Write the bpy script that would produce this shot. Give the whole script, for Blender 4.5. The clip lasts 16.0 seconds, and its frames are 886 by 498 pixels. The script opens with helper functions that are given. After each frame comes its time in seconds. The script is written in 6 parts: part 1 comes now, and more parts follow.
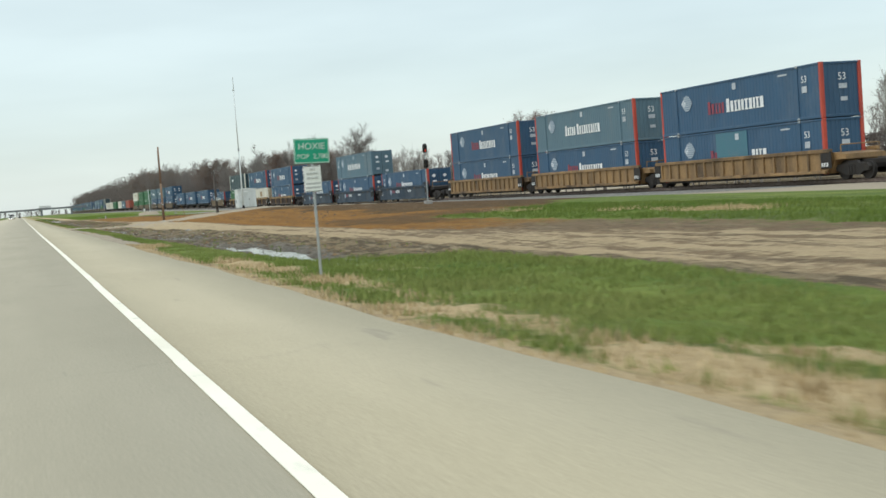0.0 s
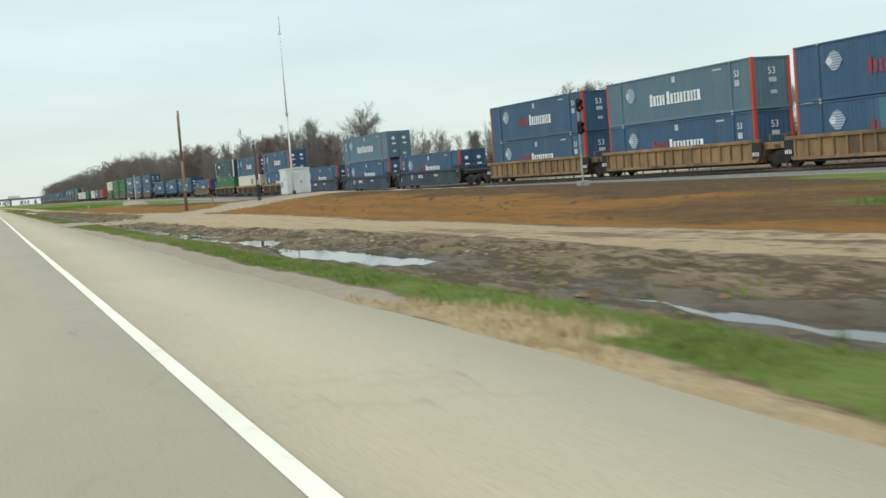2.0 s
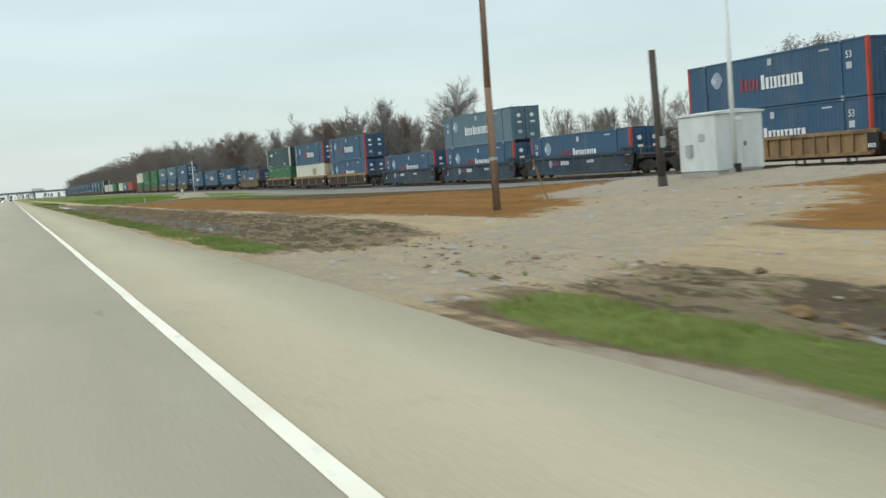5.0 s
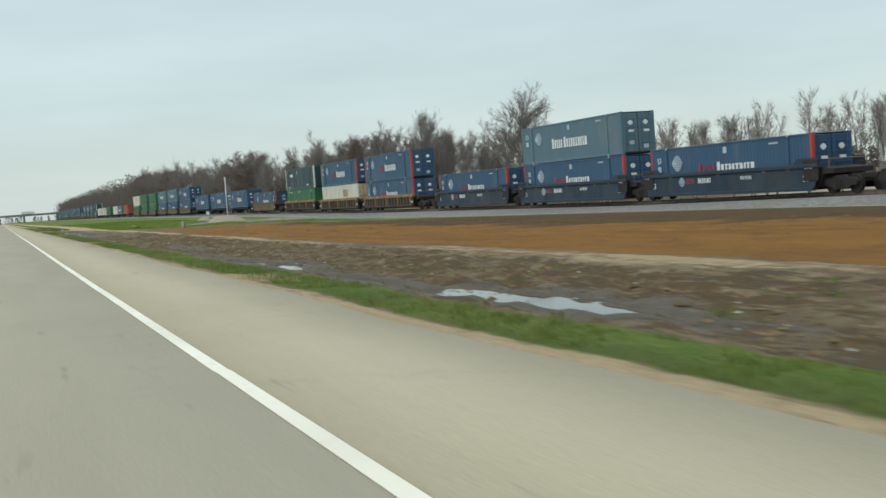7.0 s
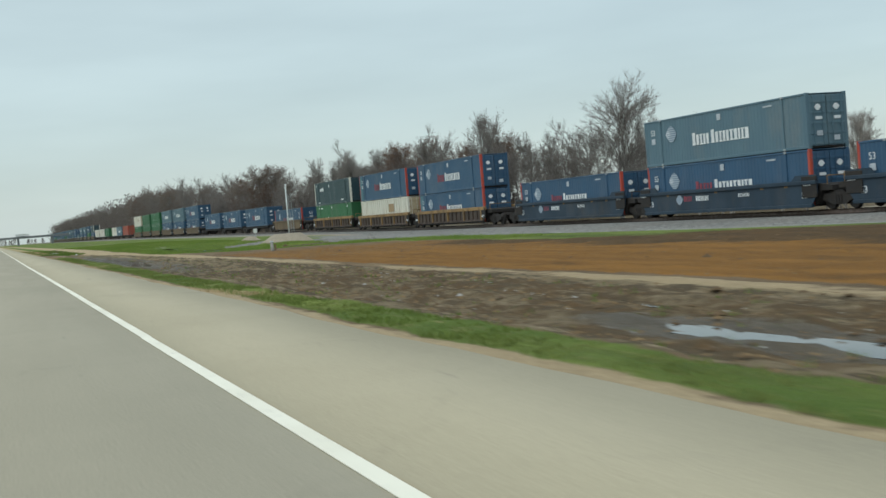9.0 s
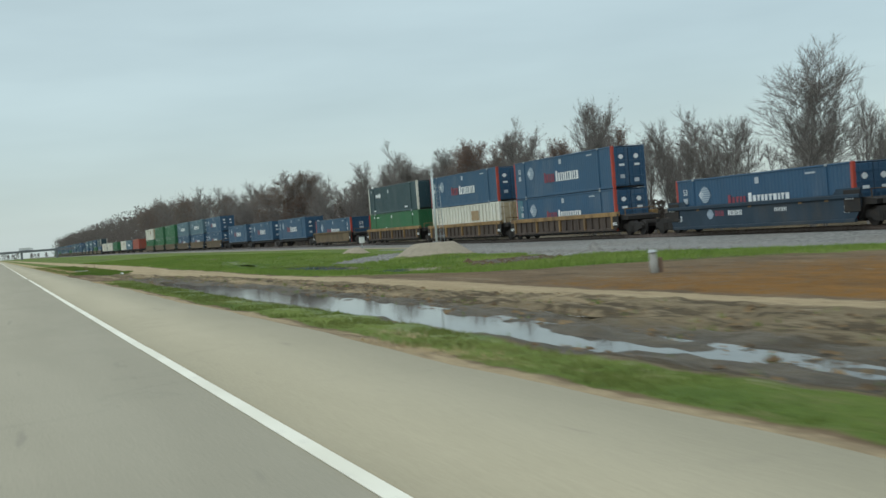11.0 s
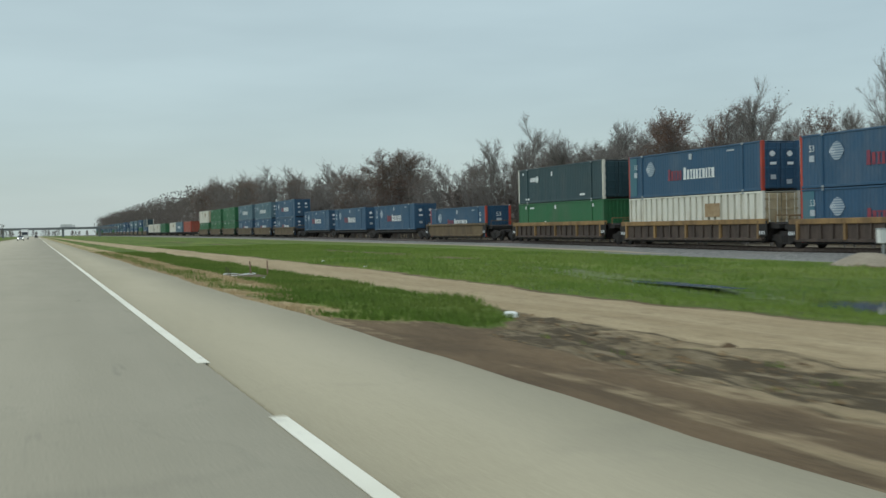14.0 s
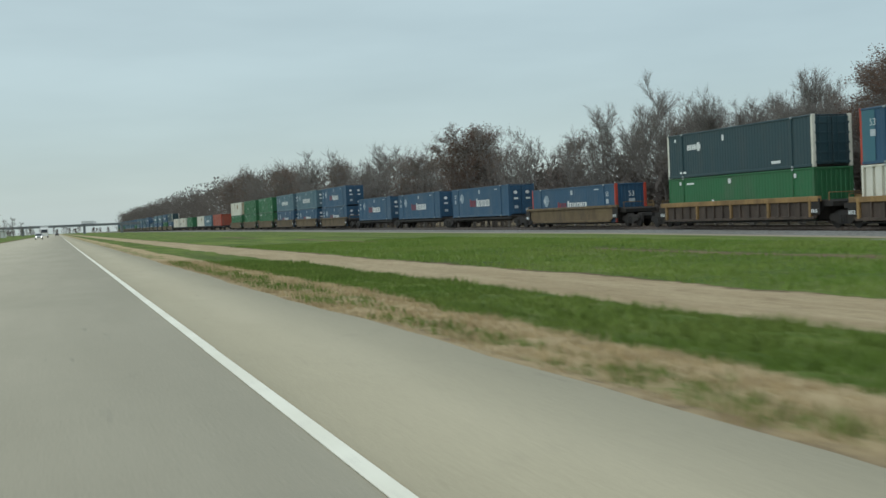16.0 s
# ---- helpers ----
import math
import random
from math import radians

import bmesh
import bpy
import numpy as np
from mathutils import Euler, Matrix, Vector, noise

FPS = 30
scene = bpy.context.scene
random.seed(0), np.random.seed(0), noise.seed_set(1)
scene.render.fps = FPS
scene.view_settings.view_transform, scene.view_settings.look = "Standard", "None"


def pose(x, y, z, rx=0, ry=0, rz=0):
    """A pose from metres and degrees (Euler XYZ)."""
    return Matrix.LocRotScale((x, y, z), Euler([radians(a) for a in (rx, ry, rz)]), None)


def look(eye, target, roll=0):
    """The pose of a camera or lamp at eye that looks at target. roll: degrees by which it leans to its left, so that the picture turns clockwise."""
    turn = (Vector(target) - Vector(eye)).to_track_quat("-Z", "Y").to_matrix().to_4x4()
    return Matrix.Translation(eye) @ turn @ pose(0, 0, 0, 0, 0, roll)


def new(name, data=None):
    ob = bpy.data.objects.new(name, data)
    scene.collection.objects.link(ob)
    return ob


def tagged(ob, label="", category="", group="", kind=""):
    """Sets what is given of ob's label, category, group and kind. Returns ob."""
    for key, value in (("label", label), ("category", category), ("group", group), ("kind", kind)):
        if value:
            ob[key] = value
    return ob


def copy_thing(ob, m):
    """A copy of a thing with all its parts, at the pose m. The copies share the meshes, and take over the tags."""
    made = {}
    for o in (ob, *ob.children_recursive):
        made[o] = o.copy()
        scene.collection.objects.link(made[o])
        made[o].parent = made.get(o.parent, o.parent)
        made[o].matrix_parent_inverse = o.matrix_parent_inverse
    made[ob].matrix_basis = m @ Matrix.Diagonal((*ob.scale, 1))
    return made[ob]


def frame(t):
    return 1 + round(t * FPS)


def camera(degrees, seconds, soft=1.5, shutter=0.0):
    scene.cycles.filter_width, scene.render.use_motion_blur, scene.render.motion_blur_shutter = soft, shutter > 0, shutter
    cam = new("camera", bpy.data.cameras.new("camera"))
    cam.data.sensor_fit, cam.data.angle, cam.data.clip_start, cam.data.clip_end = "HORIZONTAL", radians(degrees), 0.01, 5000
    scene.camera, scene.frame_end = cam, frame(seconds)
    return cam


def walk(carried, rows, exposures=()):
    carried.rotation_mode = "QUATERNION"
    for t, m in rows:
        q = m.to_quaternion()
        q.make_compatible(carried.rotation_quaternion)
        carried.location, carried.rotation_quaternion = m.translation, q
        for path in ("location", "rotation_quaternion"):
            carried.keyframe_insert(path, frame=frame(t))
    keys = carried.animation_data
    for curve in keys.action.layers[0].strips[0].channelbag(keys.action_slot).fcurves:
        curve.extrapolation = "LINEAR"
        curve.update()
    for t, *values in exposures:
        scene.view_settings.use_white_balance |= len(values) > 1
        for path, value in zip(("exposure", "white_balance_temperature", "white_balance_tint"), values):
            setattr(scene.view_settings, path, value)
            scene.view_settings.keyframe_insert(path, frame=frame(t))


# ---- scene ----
FOV = 41.160
cam = camera(FOV, 16.0, soft=1.5, shutter=0.22)
PATH = [
    (0.0, pose(0.277, -0.000, 1.3, 86.854, 4.391, -19.771)),
    (0.5, pose(0.232, 8.175, 1.3, 85.642, 4.734, -20.426)),
    (1.0, pose(0.225, 16.438, 1.3, 86.812, 4.973, -20.993)),
    (1.5, pose(0.244, 24.828, 1.3, 86.129, 4.813, -20.815)),
    (2.0, pose(0.272, 33.316, 1.3, 86.179, 4.665, -21.134)),
    (2.5, pose(0.278, 41.982, 1.3, 86.378, 4.569, -21.124)),
    (3.0, pose(0.287, 50.851, 1.3, 85.827, 3.840, -20.351)),
    (3.5, pose(0.302, 59.833, 1.3, 86.586, 4.042, -19.962)),
    (4.0, pose(0.317, 68.866, 1.3, 85.729, 3.957, -19.520)),
    (6.5, pose(-0.078, 118.969, 1.3, 86.842, 5.006, -21.439)),
    (7.0, pose(-0.120, 128.895, 1.3, 87.226, 4.066, -20.626)),
    (7.5, pose(-0.158, 138.842, 1.3, 87.227, 4.134, -20.296)),
    (8.0, pose(-0.196, 148.838, 1.3, 88.196, 4.992, -20.798)),
    (8.5, pose(-0.240, 158.940, 1.3, 88.011, 4.712, -20.920)),
    (11.0, pose(-0.293, 215.740, 1.3, 88.878, 4.436, -20.821)),
    (11.5, pose(-0.286, 226.788, 1.3, 88.760, 3.283, -20.322)),
    (12.0, pose(-0.261, 237.747, 1.3, 89.688, 2.704, -19.936)),
    (12.5, pose(-0.203, 248.664, 1.3, 89.676, 3.111, -19.749)),
    (13.0, pose(-0.199, 259.557, 1.3, 88.878, 2.808, -20.085)),
    (13.5, pose(-0.175, 270.606, 1.3, 89.330, 1.963, -19.666)),
    (14.0, pose(-0.119, 281.766, 1.3, 88.938, 1.235, -19.022)),
    (14.5, pose(-0.060, 293.422, 1.3, 88.684, 1.621, -18.774)),
    (15.0, pose(-0.003, 305.223, 1.3, 88.525, 2.013, -18.446)),
    (15.5, pose(-0.006, 317.049, 1.3, 88.135, 2.132, -18.041)),
    (16.0, pose(-0.035, 328.863, 1.3, 88.427, 2.511, -18.125)),
]
walk(cam, PATH, exposures=[(0.0, -0.17, 6230, 6), (4.0, -0.22, 6200, 5), (8.0, -0.47, 6080, 4), (11.0, -0.58, 5960, 2), (13.0, -0.72, 5940, 2), (16.0, -0.67, 5940, 2)])

# The goods train rolls slowly beside the road in the clip. Standing still, it has to lie farther
# off and be larger by this factor to be passed at the same pace; all its sizes below are true metres.
TRAIN_SCALE = 2.032
TRAIN_X = 80.2

# ---------------------------------------------------------------- world and sun
world = bpy.data.worlds.new("overcast_sky")
scene.world = world
world.use_nodes = True
wn, wl = world.node_tree.nodes, world.node_tree.links
wn.clear()
w_out = wn.new("ShaderNodeOutputWorld")
w_bg = wn.new("ShaderNodeBackground")
w_bg2 = wn.new("ShaderNodeBackground")
w_add = wn.new("ShaderNodeAddShader")
w_sky = wn.new("ShaderNodeTexSky")
w_sky.sky_type, w_sky.sun_disc = "NISHITA", False
w_sky.sun_elevation, w_sky.sun_rotation = radians(41), radians(257)
w_bg2.inputs["Strength"].default_value = 0.05
w_tc = wn.new("ShaderNodeTexCoord")
w_map = wn.new("ShaderNodeMapping")
w_map.inputs["Scale"].default_value = (1.0, 1.0, 5.0)
w_noise = wn.new("ShaderNodeTexNoise")
w_noise.inputs["Scale"].default_value, w_noise.inputs["Detail"].default_value = 2.6, 4.0
w_sep = wn.new("ShaderNodeSeparateXYZ")
w_ramp = wn.new("ShaderNodeValToRGB")
w_ramp.color_ramp.elements[0].position, w_ramp.color_ramp.elements[0].color = 0.0, (0.69, 0.735, 0.712, 1)
w_ramp.color_ramp.elements[1].position, w_ramp.color_ramp.elements[1].color = 0.85, (1.5, 1.5, 1.45, 1)
w_e = w_ramp.color_ramp.elements.new(0.25)
w_e.color = (0.765, 0.832, 0.79, 1)
w_e = w_ramp.color_ramp.elements.new(0.1)
w_e.color = (0.69, 0.745, 0.715, 1)
w_cloud = wn.new("ShaderNodeMapRange")
w_cloud.inputs["From Min"].default_value, w_cloud.inputs["From Max"].default_value = 0.3, 0.7
w_cloud.inputs["To Min"].default_value, w_cloud.inputs["To Max"].default_value = 0.87, 1.09
w_mul = wn.new("ShaderNodeVectorMath")
w_mul.operation = "SCALE"
wl.new(w_tc.outputs["Generated"], w_map.inputs["Vector"])
wl.new(w_map.outputs["Vector"], w_noise.inputs["Vector"])
wl.new(w_noise.outputs["Fac"], w_cloud.inputs["Value"])
wl.new(w_tc.outputs["Generated"], w_sep.inputs["Vector"])
wl.new(w_sep.outputs["Z"], w_ramp.inputs["Fac"])
wl.new(w_ramp.outputs["Color"], w_mul.inputs[0])
w_side = wn.new("ShaderNodeMapRange")
w_side.inputs["From Min"].default_value, w_side.inputs["From Max"].default_value = -0.35, 0.35
w_side.inputs["To Min"].default_value, w_side.inputs["To Max"].default_value = 1.09, 0.96
w_both = wn.new("ShaderNodeMath")
w_both.operation = "MULTIPLY"
wl.new(w_sep.outputs["X"], w_side.inputs["Value"])
wl.new(w_cloud.outputs["Result"], w_both.inputs[0])
wl.new(w_side.outputs["Result"], w_both.inputs[1])
wl.new(w_both.outputs[0], w_mul.inputs["Scale"])
wl.new(w_mul.outputs["Vector"], w_bg.inputs["Color"])
wl.new(w_sky.outputs["Color"], w_bg2.inputs["Color"])
wl.new(w_bg.outputs["Background"], w_add.inputs[0])
wl.new(w_bg2.outputs["Background"], w_add.inputs[1])
wl.new(w_add.outputs["Shader"], w_out.inputs["Surface"])

sun_data = bpy.data.lights.new("sun", "SUN")
sun_data.energy, sun_data.angle, sun_data.color = 0.8, radians(25), (1.0, 0.96, 0.9)
sun = new("sun", sun_data)
sun.matrix_world = look((-105, -25, 95), (0, 0, 0))


# ---------------------------------------------------------------- small mesh kit
class Geo:
    """Collects vertices and faces for one mesh."""

    def __init__(self):
        self.v, self.f = [], []

    def add(self, verts, faces):
        n = len(self.v)
        self.v += [tuple(p) for p in verts]
        self.f += [tuple(n + i for i in face) for face in faces]
        return self

    def box(self, x0, x1, y0, y1, z0, z1, b=0.0):
        """A box; b cuts its long edges (chamfer)."""
        if b <= 0:
            v = [(x, y, z) for z in (z0, z1) for y in (y0, y1) for x in (x0, x1)]
            return self.add(v, [(0, 2, 3, 1), (4, 5, 7, 6), (0, 1, 5, 4), (2, 6, 7, 3), (0, 4, 6, 2), (1, 3, 7, 5)])
        b = min(b, (x1 - x0) * 0.45, (y1 - y0) * 0.45, (z1 - z0) * 0.45)
        v, key = [], {}
        for sx in (0, 1):
            for sy in (0, 1):
                for sz in (0, 1):
                    for a in range(3):
                        p = [x1 - b if sx else x0 + b, y1 - b if sy else y0 + b, z1 - b if sz else z0 + b]
                        p[a] = ((x0, y0, z0), (x1, y1, z1))[(sx, sy, sz)[a]][a]
                        key[sx, sy, sz, a] = len(v)
                        v.append(p)
        f = []
        for a in range(3):
            u, w = [i for i in range(3) if i != a]
            for s in (0, 1):
                ring = []
                for su, sw in ((0, 0), (1, 0), (1, 1), (0, 1)):
                    c = [0, 0, 0]
                    c[a], c[u], c[w] = s, su, sw
                    ring.append(key[(*c, a)])
                flip = (s == 0) ^ (a == 1)
                f.append(tuple(reversed(ring)) if flip else tuple(ring))
            for su in (0, 1):
                for sw in (0, 1):
                    c0, c1 = [0, 0, 0], [0, 0, 0]
                    c0[u] = c1[u] = su
                    c0[w] = c1[w] = sw
                    c1[a] = 1
                    f.append((key[(*c0, u)], key[(*c1, u)], key[(*c1, w)], key[(*c0, w)]))
        for sx in (0, 1):
            for sy in (0, 1):
                for sz in (0, 1):
                    f.append(tuple(key[sx, sy, sz, a] for a in range(3)))
        return self.add(v, f)

    def tube(self, p0, p1, r0, r1=None, n=8, caps=True):
        p0, p1 = Vector(p0), Vector(p1)
        r1 = r0 if r1 is None else r1
        d = (p1 - p0).normalized()
        a = d.orthogonal().normalized()
        c = d.cross(a)
        ring = [a * math.cos(i * math.tau / n) + c * math.sin(i * math.tau / n) for i in range(n)]
        v = [p0 + q * r0 for q in ring] + [p1 + q * r1 for q in ring]
        f = [(i, (i + 1) % n, n + (i + 1) % n, n + i) for i in range(n)]
        if caps:
            f += [tuple(range(n - 1, -1, -1)), tuple(range(n, 2 * n))]
        return self.add(v, f)

    def prism(self, outline, axis, a0, a1):
        """Extrudes a closed outline of 2D points along an axis (0 x, 1 y, 2 z)."""
        n = len(outline)
        v = []
        for a in (a0, a1):
            for p, q in outline:
                v.append(((a, p, q), (p, a, q), (p, q, a))[axis])
        f = [(i, (i + 1) % n, n + (i + 1) % n, n + i) for i in range(n)]
        return self.add(v, f + [tuple(range(n - 1, -1, -1)), tuple(range(n, 2 * n))])

    def mesh(self, name, material, smooth=False):
        me = bpy.data.meshes.new(name)
        me.from_pydata(self.v, [], self.f)
        bm = bmesh.new()
        bm.from_mesh(me)
        bmesh.ops.recalc_face_normals(bm, faces=bm.faces)
        bm.to_mesh(me)
        bm.free()
        if material:
            me.materials.append(material)
        if smooth:
            me.polygons.foreach_set("use_smooth", [True] * len(me.polygons))
        return me


def part(name, data, parent, at=None, label=""):
    """Links a mesh as ONE part under a thing or under a part."""
    ob = new(name, data)
    ob.parent = parent
    if at is not None:
        ob.matrix_basis = at if isinstance(at, Matrix) else Matrix.Translation(at)
    if label:
        ob["label"] = label
    return ob


def thing(name, at, label, category, group="", kind="", size=1.0):
    ob = new(name)
    ob.empty_display_size = 0.3
    ob.matrix_basis = (at if isinstance(at, Matrix) else Matrix.Translation(at)) @ Matrix.Scale(size, 4)
    return tagged(ob, label, category, group, kind)


def quick_mesh(name, verts, faces, material, smooth=False):
    """A mesh from arrays, for large sheets; faces all have the same number of corners."""
    me = bpy.data.meshes.new(name)
    verts, faces = np.asarray(verts, dtype=np.float32), np.asarray(faces, dtype=np.int32)
    k = faces.shape[1]
    me.vertices.add(len(verts))
    me.vertices.foreach_set("co", verts.ravel())
    me.loops.add(faces.size)
    me.loops.foreach_set("vertex_index", faces.ravel())
    me.polygons.add(len(faces))
    me.polygons.foreach_set("loop_start", np.arange(0, faces.size, k, dtype=np.int32))
    me.update(calc_edges=True)
    if material:
        me.materials.append(material)
    if smooth:
        me.polygons.foreach_set("use_smooth", np.ones(len(faces), dtype=bool))
    return me


def letters(text, size, material, name="lettering", align="CENTER"):
    """Text in the built-in font as a mesh, in its own x-y plane, slightly raised."""
    cu = bpy.data.curves.new(name, "FONT")
    cu.body, cu.size, cu.align_x, cu.align_y, cu.extrude = text, size, align, "CENTER", 0.004
    ob = bpy.data.objects.new(name, cu)
    scene.collection.objects.link(ob)
    bpy.context.view_layer.update()
    me = bpy.data.meshes.new_from_object(ob.evaluated_get(bpy.context.evaluated_depsgraph_get()))
    bpy.data.objects.remove(ob)
    me.materials.clear()
    me.materials.append(material)
    return me


# ---------------------------------------------------------------- materials
def node_mat(name):
    m = bpy.data.materials.new(name)
    m.use_nodes = True
    nt = m.node_tree
    return m, nt.nodes, nt.links, nt.nodes["Principled BSDF"]


def noise_node(n, l, vec, scale, detail=4.0, rough=0.55):
    t = n.new("ShaderNodeTexNoise")
    t.inputs["Scale"].default_value, t.inputs["Detail"].default_value, t.inputs["Roughness"].default_value = scale, detail, rough
    if vec is not None:
        l.new(vec, t.inputs["Vector"])
    return t.outputs["Fac"]


def ranged(n, l, value, a, b, lo=0.0, hi=1.0):
    r = n.new("ShaderNodeMapRange")
    r.interpolation_type = "SMOOTHSTEP"
    for key, v in (("From Min", a), ("From Max", b), ("To Min", lo), ("To Max", hi)):
        r.inputs[key].default_value = v
    l.new(value, r.inputs["Value"])
    return r.outputs["Result"]


def mix(n, l, fac, a, b, mode="MIX"):
    m = n.new("ShaderNodeMix")
    m.data_type, m.blend_type = "RGBA", mode
    for key, v in ((0, fac), (6, a), (7, b)):
        if isinstance(v, (tuple, list)):
            m.inputs[key].default_value = (*v[:3], 1)
        elif isinstance(v, (int, float)):
            m.inputs[key].default_value = v
        else:
            l.new(v, m.inputs[key])
    return m.outputs[2]


def math_node(n, l, op, a, b=0.0):
    m = n.new("ShaderNodeMath")
    m.operation = op
    for i, v in enumerate((a, b)):
        if isinstance(v, (int, float)):
            m.inputs[i].default_value = v
        else:
            l.new(v, m.inputs[i])
    return m.outputs[0]


def bumped(n, l, bsdf, height, strength, distance):
    b = n.new("ShaderNodeBump")
    b.inputs["Strength"].default_value, b.inputs["Distance"].default_value = strength, distance
    l.new(height, b.inputs["Height"])
    l.new(b.outputs["Normal"], bsdf.inputs["Normal"])


def surface(name, colour, other, scale=3.0, rough=0.7, metal=0.0, grain=40.0, bump=0.15, spread=0.12, streak=1.0, dirt=None, dirt_amount=0.35):
    """A painted, rusted or mineral surface: two scales of variation, dirt in streaks, fine relief."""
    m, n, l, bsdf = node_mat(name)
    tc = n.new("ShaderNodeTexCoord")
    mp = n.new("ShaderNodeMapping")
    mp.inputs["Scale"].default_value = (1, 1, streak)
    info = n.new("ShaderNodeObjectInfo")
    off = n.new("ShaderNodeVectorMath")
    off.operation = "SCALE"
    off.inputs["Scale"].default_value = 37.0
    rnd = n.new("ShaderNodeCombineXYZ")
    for i in range(3):
        l.new(info.outputs["Random"], rnd.inputs[i])
    l.new(rnd.outputs[0], off.inputs[0])
    l.new(off.outputs[0], mp.inputs["Location"])
    l.new(tc.outputs["Object"], mp.inputs["Vector"])
    vec = mp.outputs["Vector"]
    big = noise_node(n, l, vec, scale, 5.0, 0.6)
    fine = noise_node(n, l, vec, grain, 3.0, 0.6)
    col = mix(n, l, ranged(n, l, big, 0.3, 0.72), colour, other)
    if dirt:
        patch = noise_node(n, l, vec, scale * 0.45, 6.0, 0.7)
        col = mix(n, l, math_node(n, l, "MULTIPLY", ranged(n, l, patch, 0.48, 0.72), dirt_amount), col, dirt)
    shade = math_node(n, l, "ADD", ranged(n, l, fine, 0.25, 0.75, 1 - spread, 1 + spread), ranged(n, l, info.outputs["Random"], 0, 1, -spread * 0.6, spread * 0.6))
    hsv = n.new("ShaderNodeHueSaturation")
    l.new(col, hsv.inputs["Color"])
    l.new(shade, hsv.inputs["Value"])
    l.new(hsv.outputs["Color"], bsdf.inputs["Base Color"])
    bsdf.inputs["Metallic"].default_value = metal
    l.new(ranged(n, l, big, 0.2, 0.8, rough - 0.12, min(1.0, rough + 0.12)), bsdf.inputs["Roughness"])
    if bump:
        bumped(n, l, bsdf, fine, bump, 0.02)
    return m


DUST = (0.22, 0.19, 0.15)
M_BLUE = surface("blue_paint", (0.024, 0.070, 0.134), (0.033, 0.088, 0.162), 0.9, 0.5, 0, 30, 0.05, 0.08, 0.35, (0.10, 0.13, 0.17), 0.5)
M_TEAL = surface("faded_grey_blue_paint", (0.075, 0.135, 0.175), (0.098, 0.165, 0.20), 0.9, 0.55, 0, 30, 0.05, 0.08, 0.35, (0.16, 0.18, 0.18), 0.5)
M_PATCH = surface("repair_panel_paint", (0.05, 0.14, 0.19), (0.06, 0.16, 0.20), 1.2, 0.55, 0, 30, 0.05, 0.08, 0.35, DUST, 0.3)
M_DARK = surface("dark_teal_paint", (0.016, 0.043, 0.055), (0.024, 0.055, 0.067), 0.9, 0.45, 0, 30, 0.05, 0.08, 0.35, (0.05, 0.06, 0.06), 0.4)
M_GREEN = surface("green_paint", (0.022, 0.11, 0.038), (0.03, 0.135, 0.052), 0.9, 0.5, 0, 30, 0.05, 0.08, 0.35, (0.08, 0.11, 0.07), 0.5)
M_WHITE = surface("weathered_white_paint", (0.72, 0.70, 0.61), (0.60, 0.57, 0.48), 0.9, 0.55, 0, 30, 0.05, 0.08, 0.35, (0.30, 0.24, 0.16), 0.5)
M_STAINED = surface("rust_stained_white_paint", (0.50, 0.42, 0.28), (0.38, 0.29, 0.16), 1.2, 0.6, 0, 30, 0.05, 0.1, 0.35, (0.16, 0.10, 0.05), 0.7)
M_REDBOX = surface("faded_red_paint", (0.32, 0.08, 0.045), (0.26, 0.07, 0.05), 0.9, 0.6, 0, 30, 0.05, 0.08, 0.35, DUST, 0.4)
M_RED = surface("orange_red_paint", (0.45, 0.06, 0.03), (0.36, 0.05, 0.032), 1.5, 0.5, 0, 30, 0.05, 0.1, 0.5, (0.2, 0.06, 0.04), 0.4)
M_PLATE = surface("stencilled_plate", (0.50, 0.53, 0.55), (0.36, 0.40, 0.44), 9.0, 0.5, 0, 30, 0.0, 0.1)
M_LETTER = surface("white_lettering", (0.78, 0.79, 0.78), (0.66, 0.68, 0.68), 2.0, 0.5, 0, 30, 0.0, 0.06, 1, (0.4, 0.42, 0.44), 0.3)
M_REDLETTER = surface("red_lettering", (0.27, 0.035, 0.05), (0.17, 0.04, 0.07), 2.0, 0.5, 0, 30, 0.0, 0.06, 1, (0.1, 0.06, 0.12), 0.4)
M_FADED = surface("faded_disc", (0.20, 0.26, 0.33), (0.32, 0.37, 0.42), 4.0, 0.6, 0, 30, 0.0, 0.08)


def striped_material(name, a, b, pitch):
    """Level stripes of two paints, worn."""
    m, n, l, bsdf = node_mat(name)
    tc = n.new("ShaderNodeTexCoord")
    sep = n.new("ShaderNodeSeparateXYZ")
    l.new(tc.outputs["Object"], sep.inputs[0])
    wave = math_node(n, l, "SINE", math_node(n, l, "MULTIPLY", sep.outputs["Y"], math.tau / pitch))
    wear = noise_node(n, l, tc.outputs["Object"], 5.0, 4.0, 0.6)
    side = math_node(n, l, "MULTIPLY", sep.outputs["X"], 0.9)
    fac = ranged(n, l, math_node(n, l, "ADD", math_node(n, l, "ADD", wave, side), math_node(n, l, "MULTIPLY", wear, 0.8)), 0.0, 0.9)
    l.new(mix(n, l, fac, a, b), bsdf.inputs["Base Color"])
    bsdf.inputs["Roughness"].default_value = 0.55
    return m


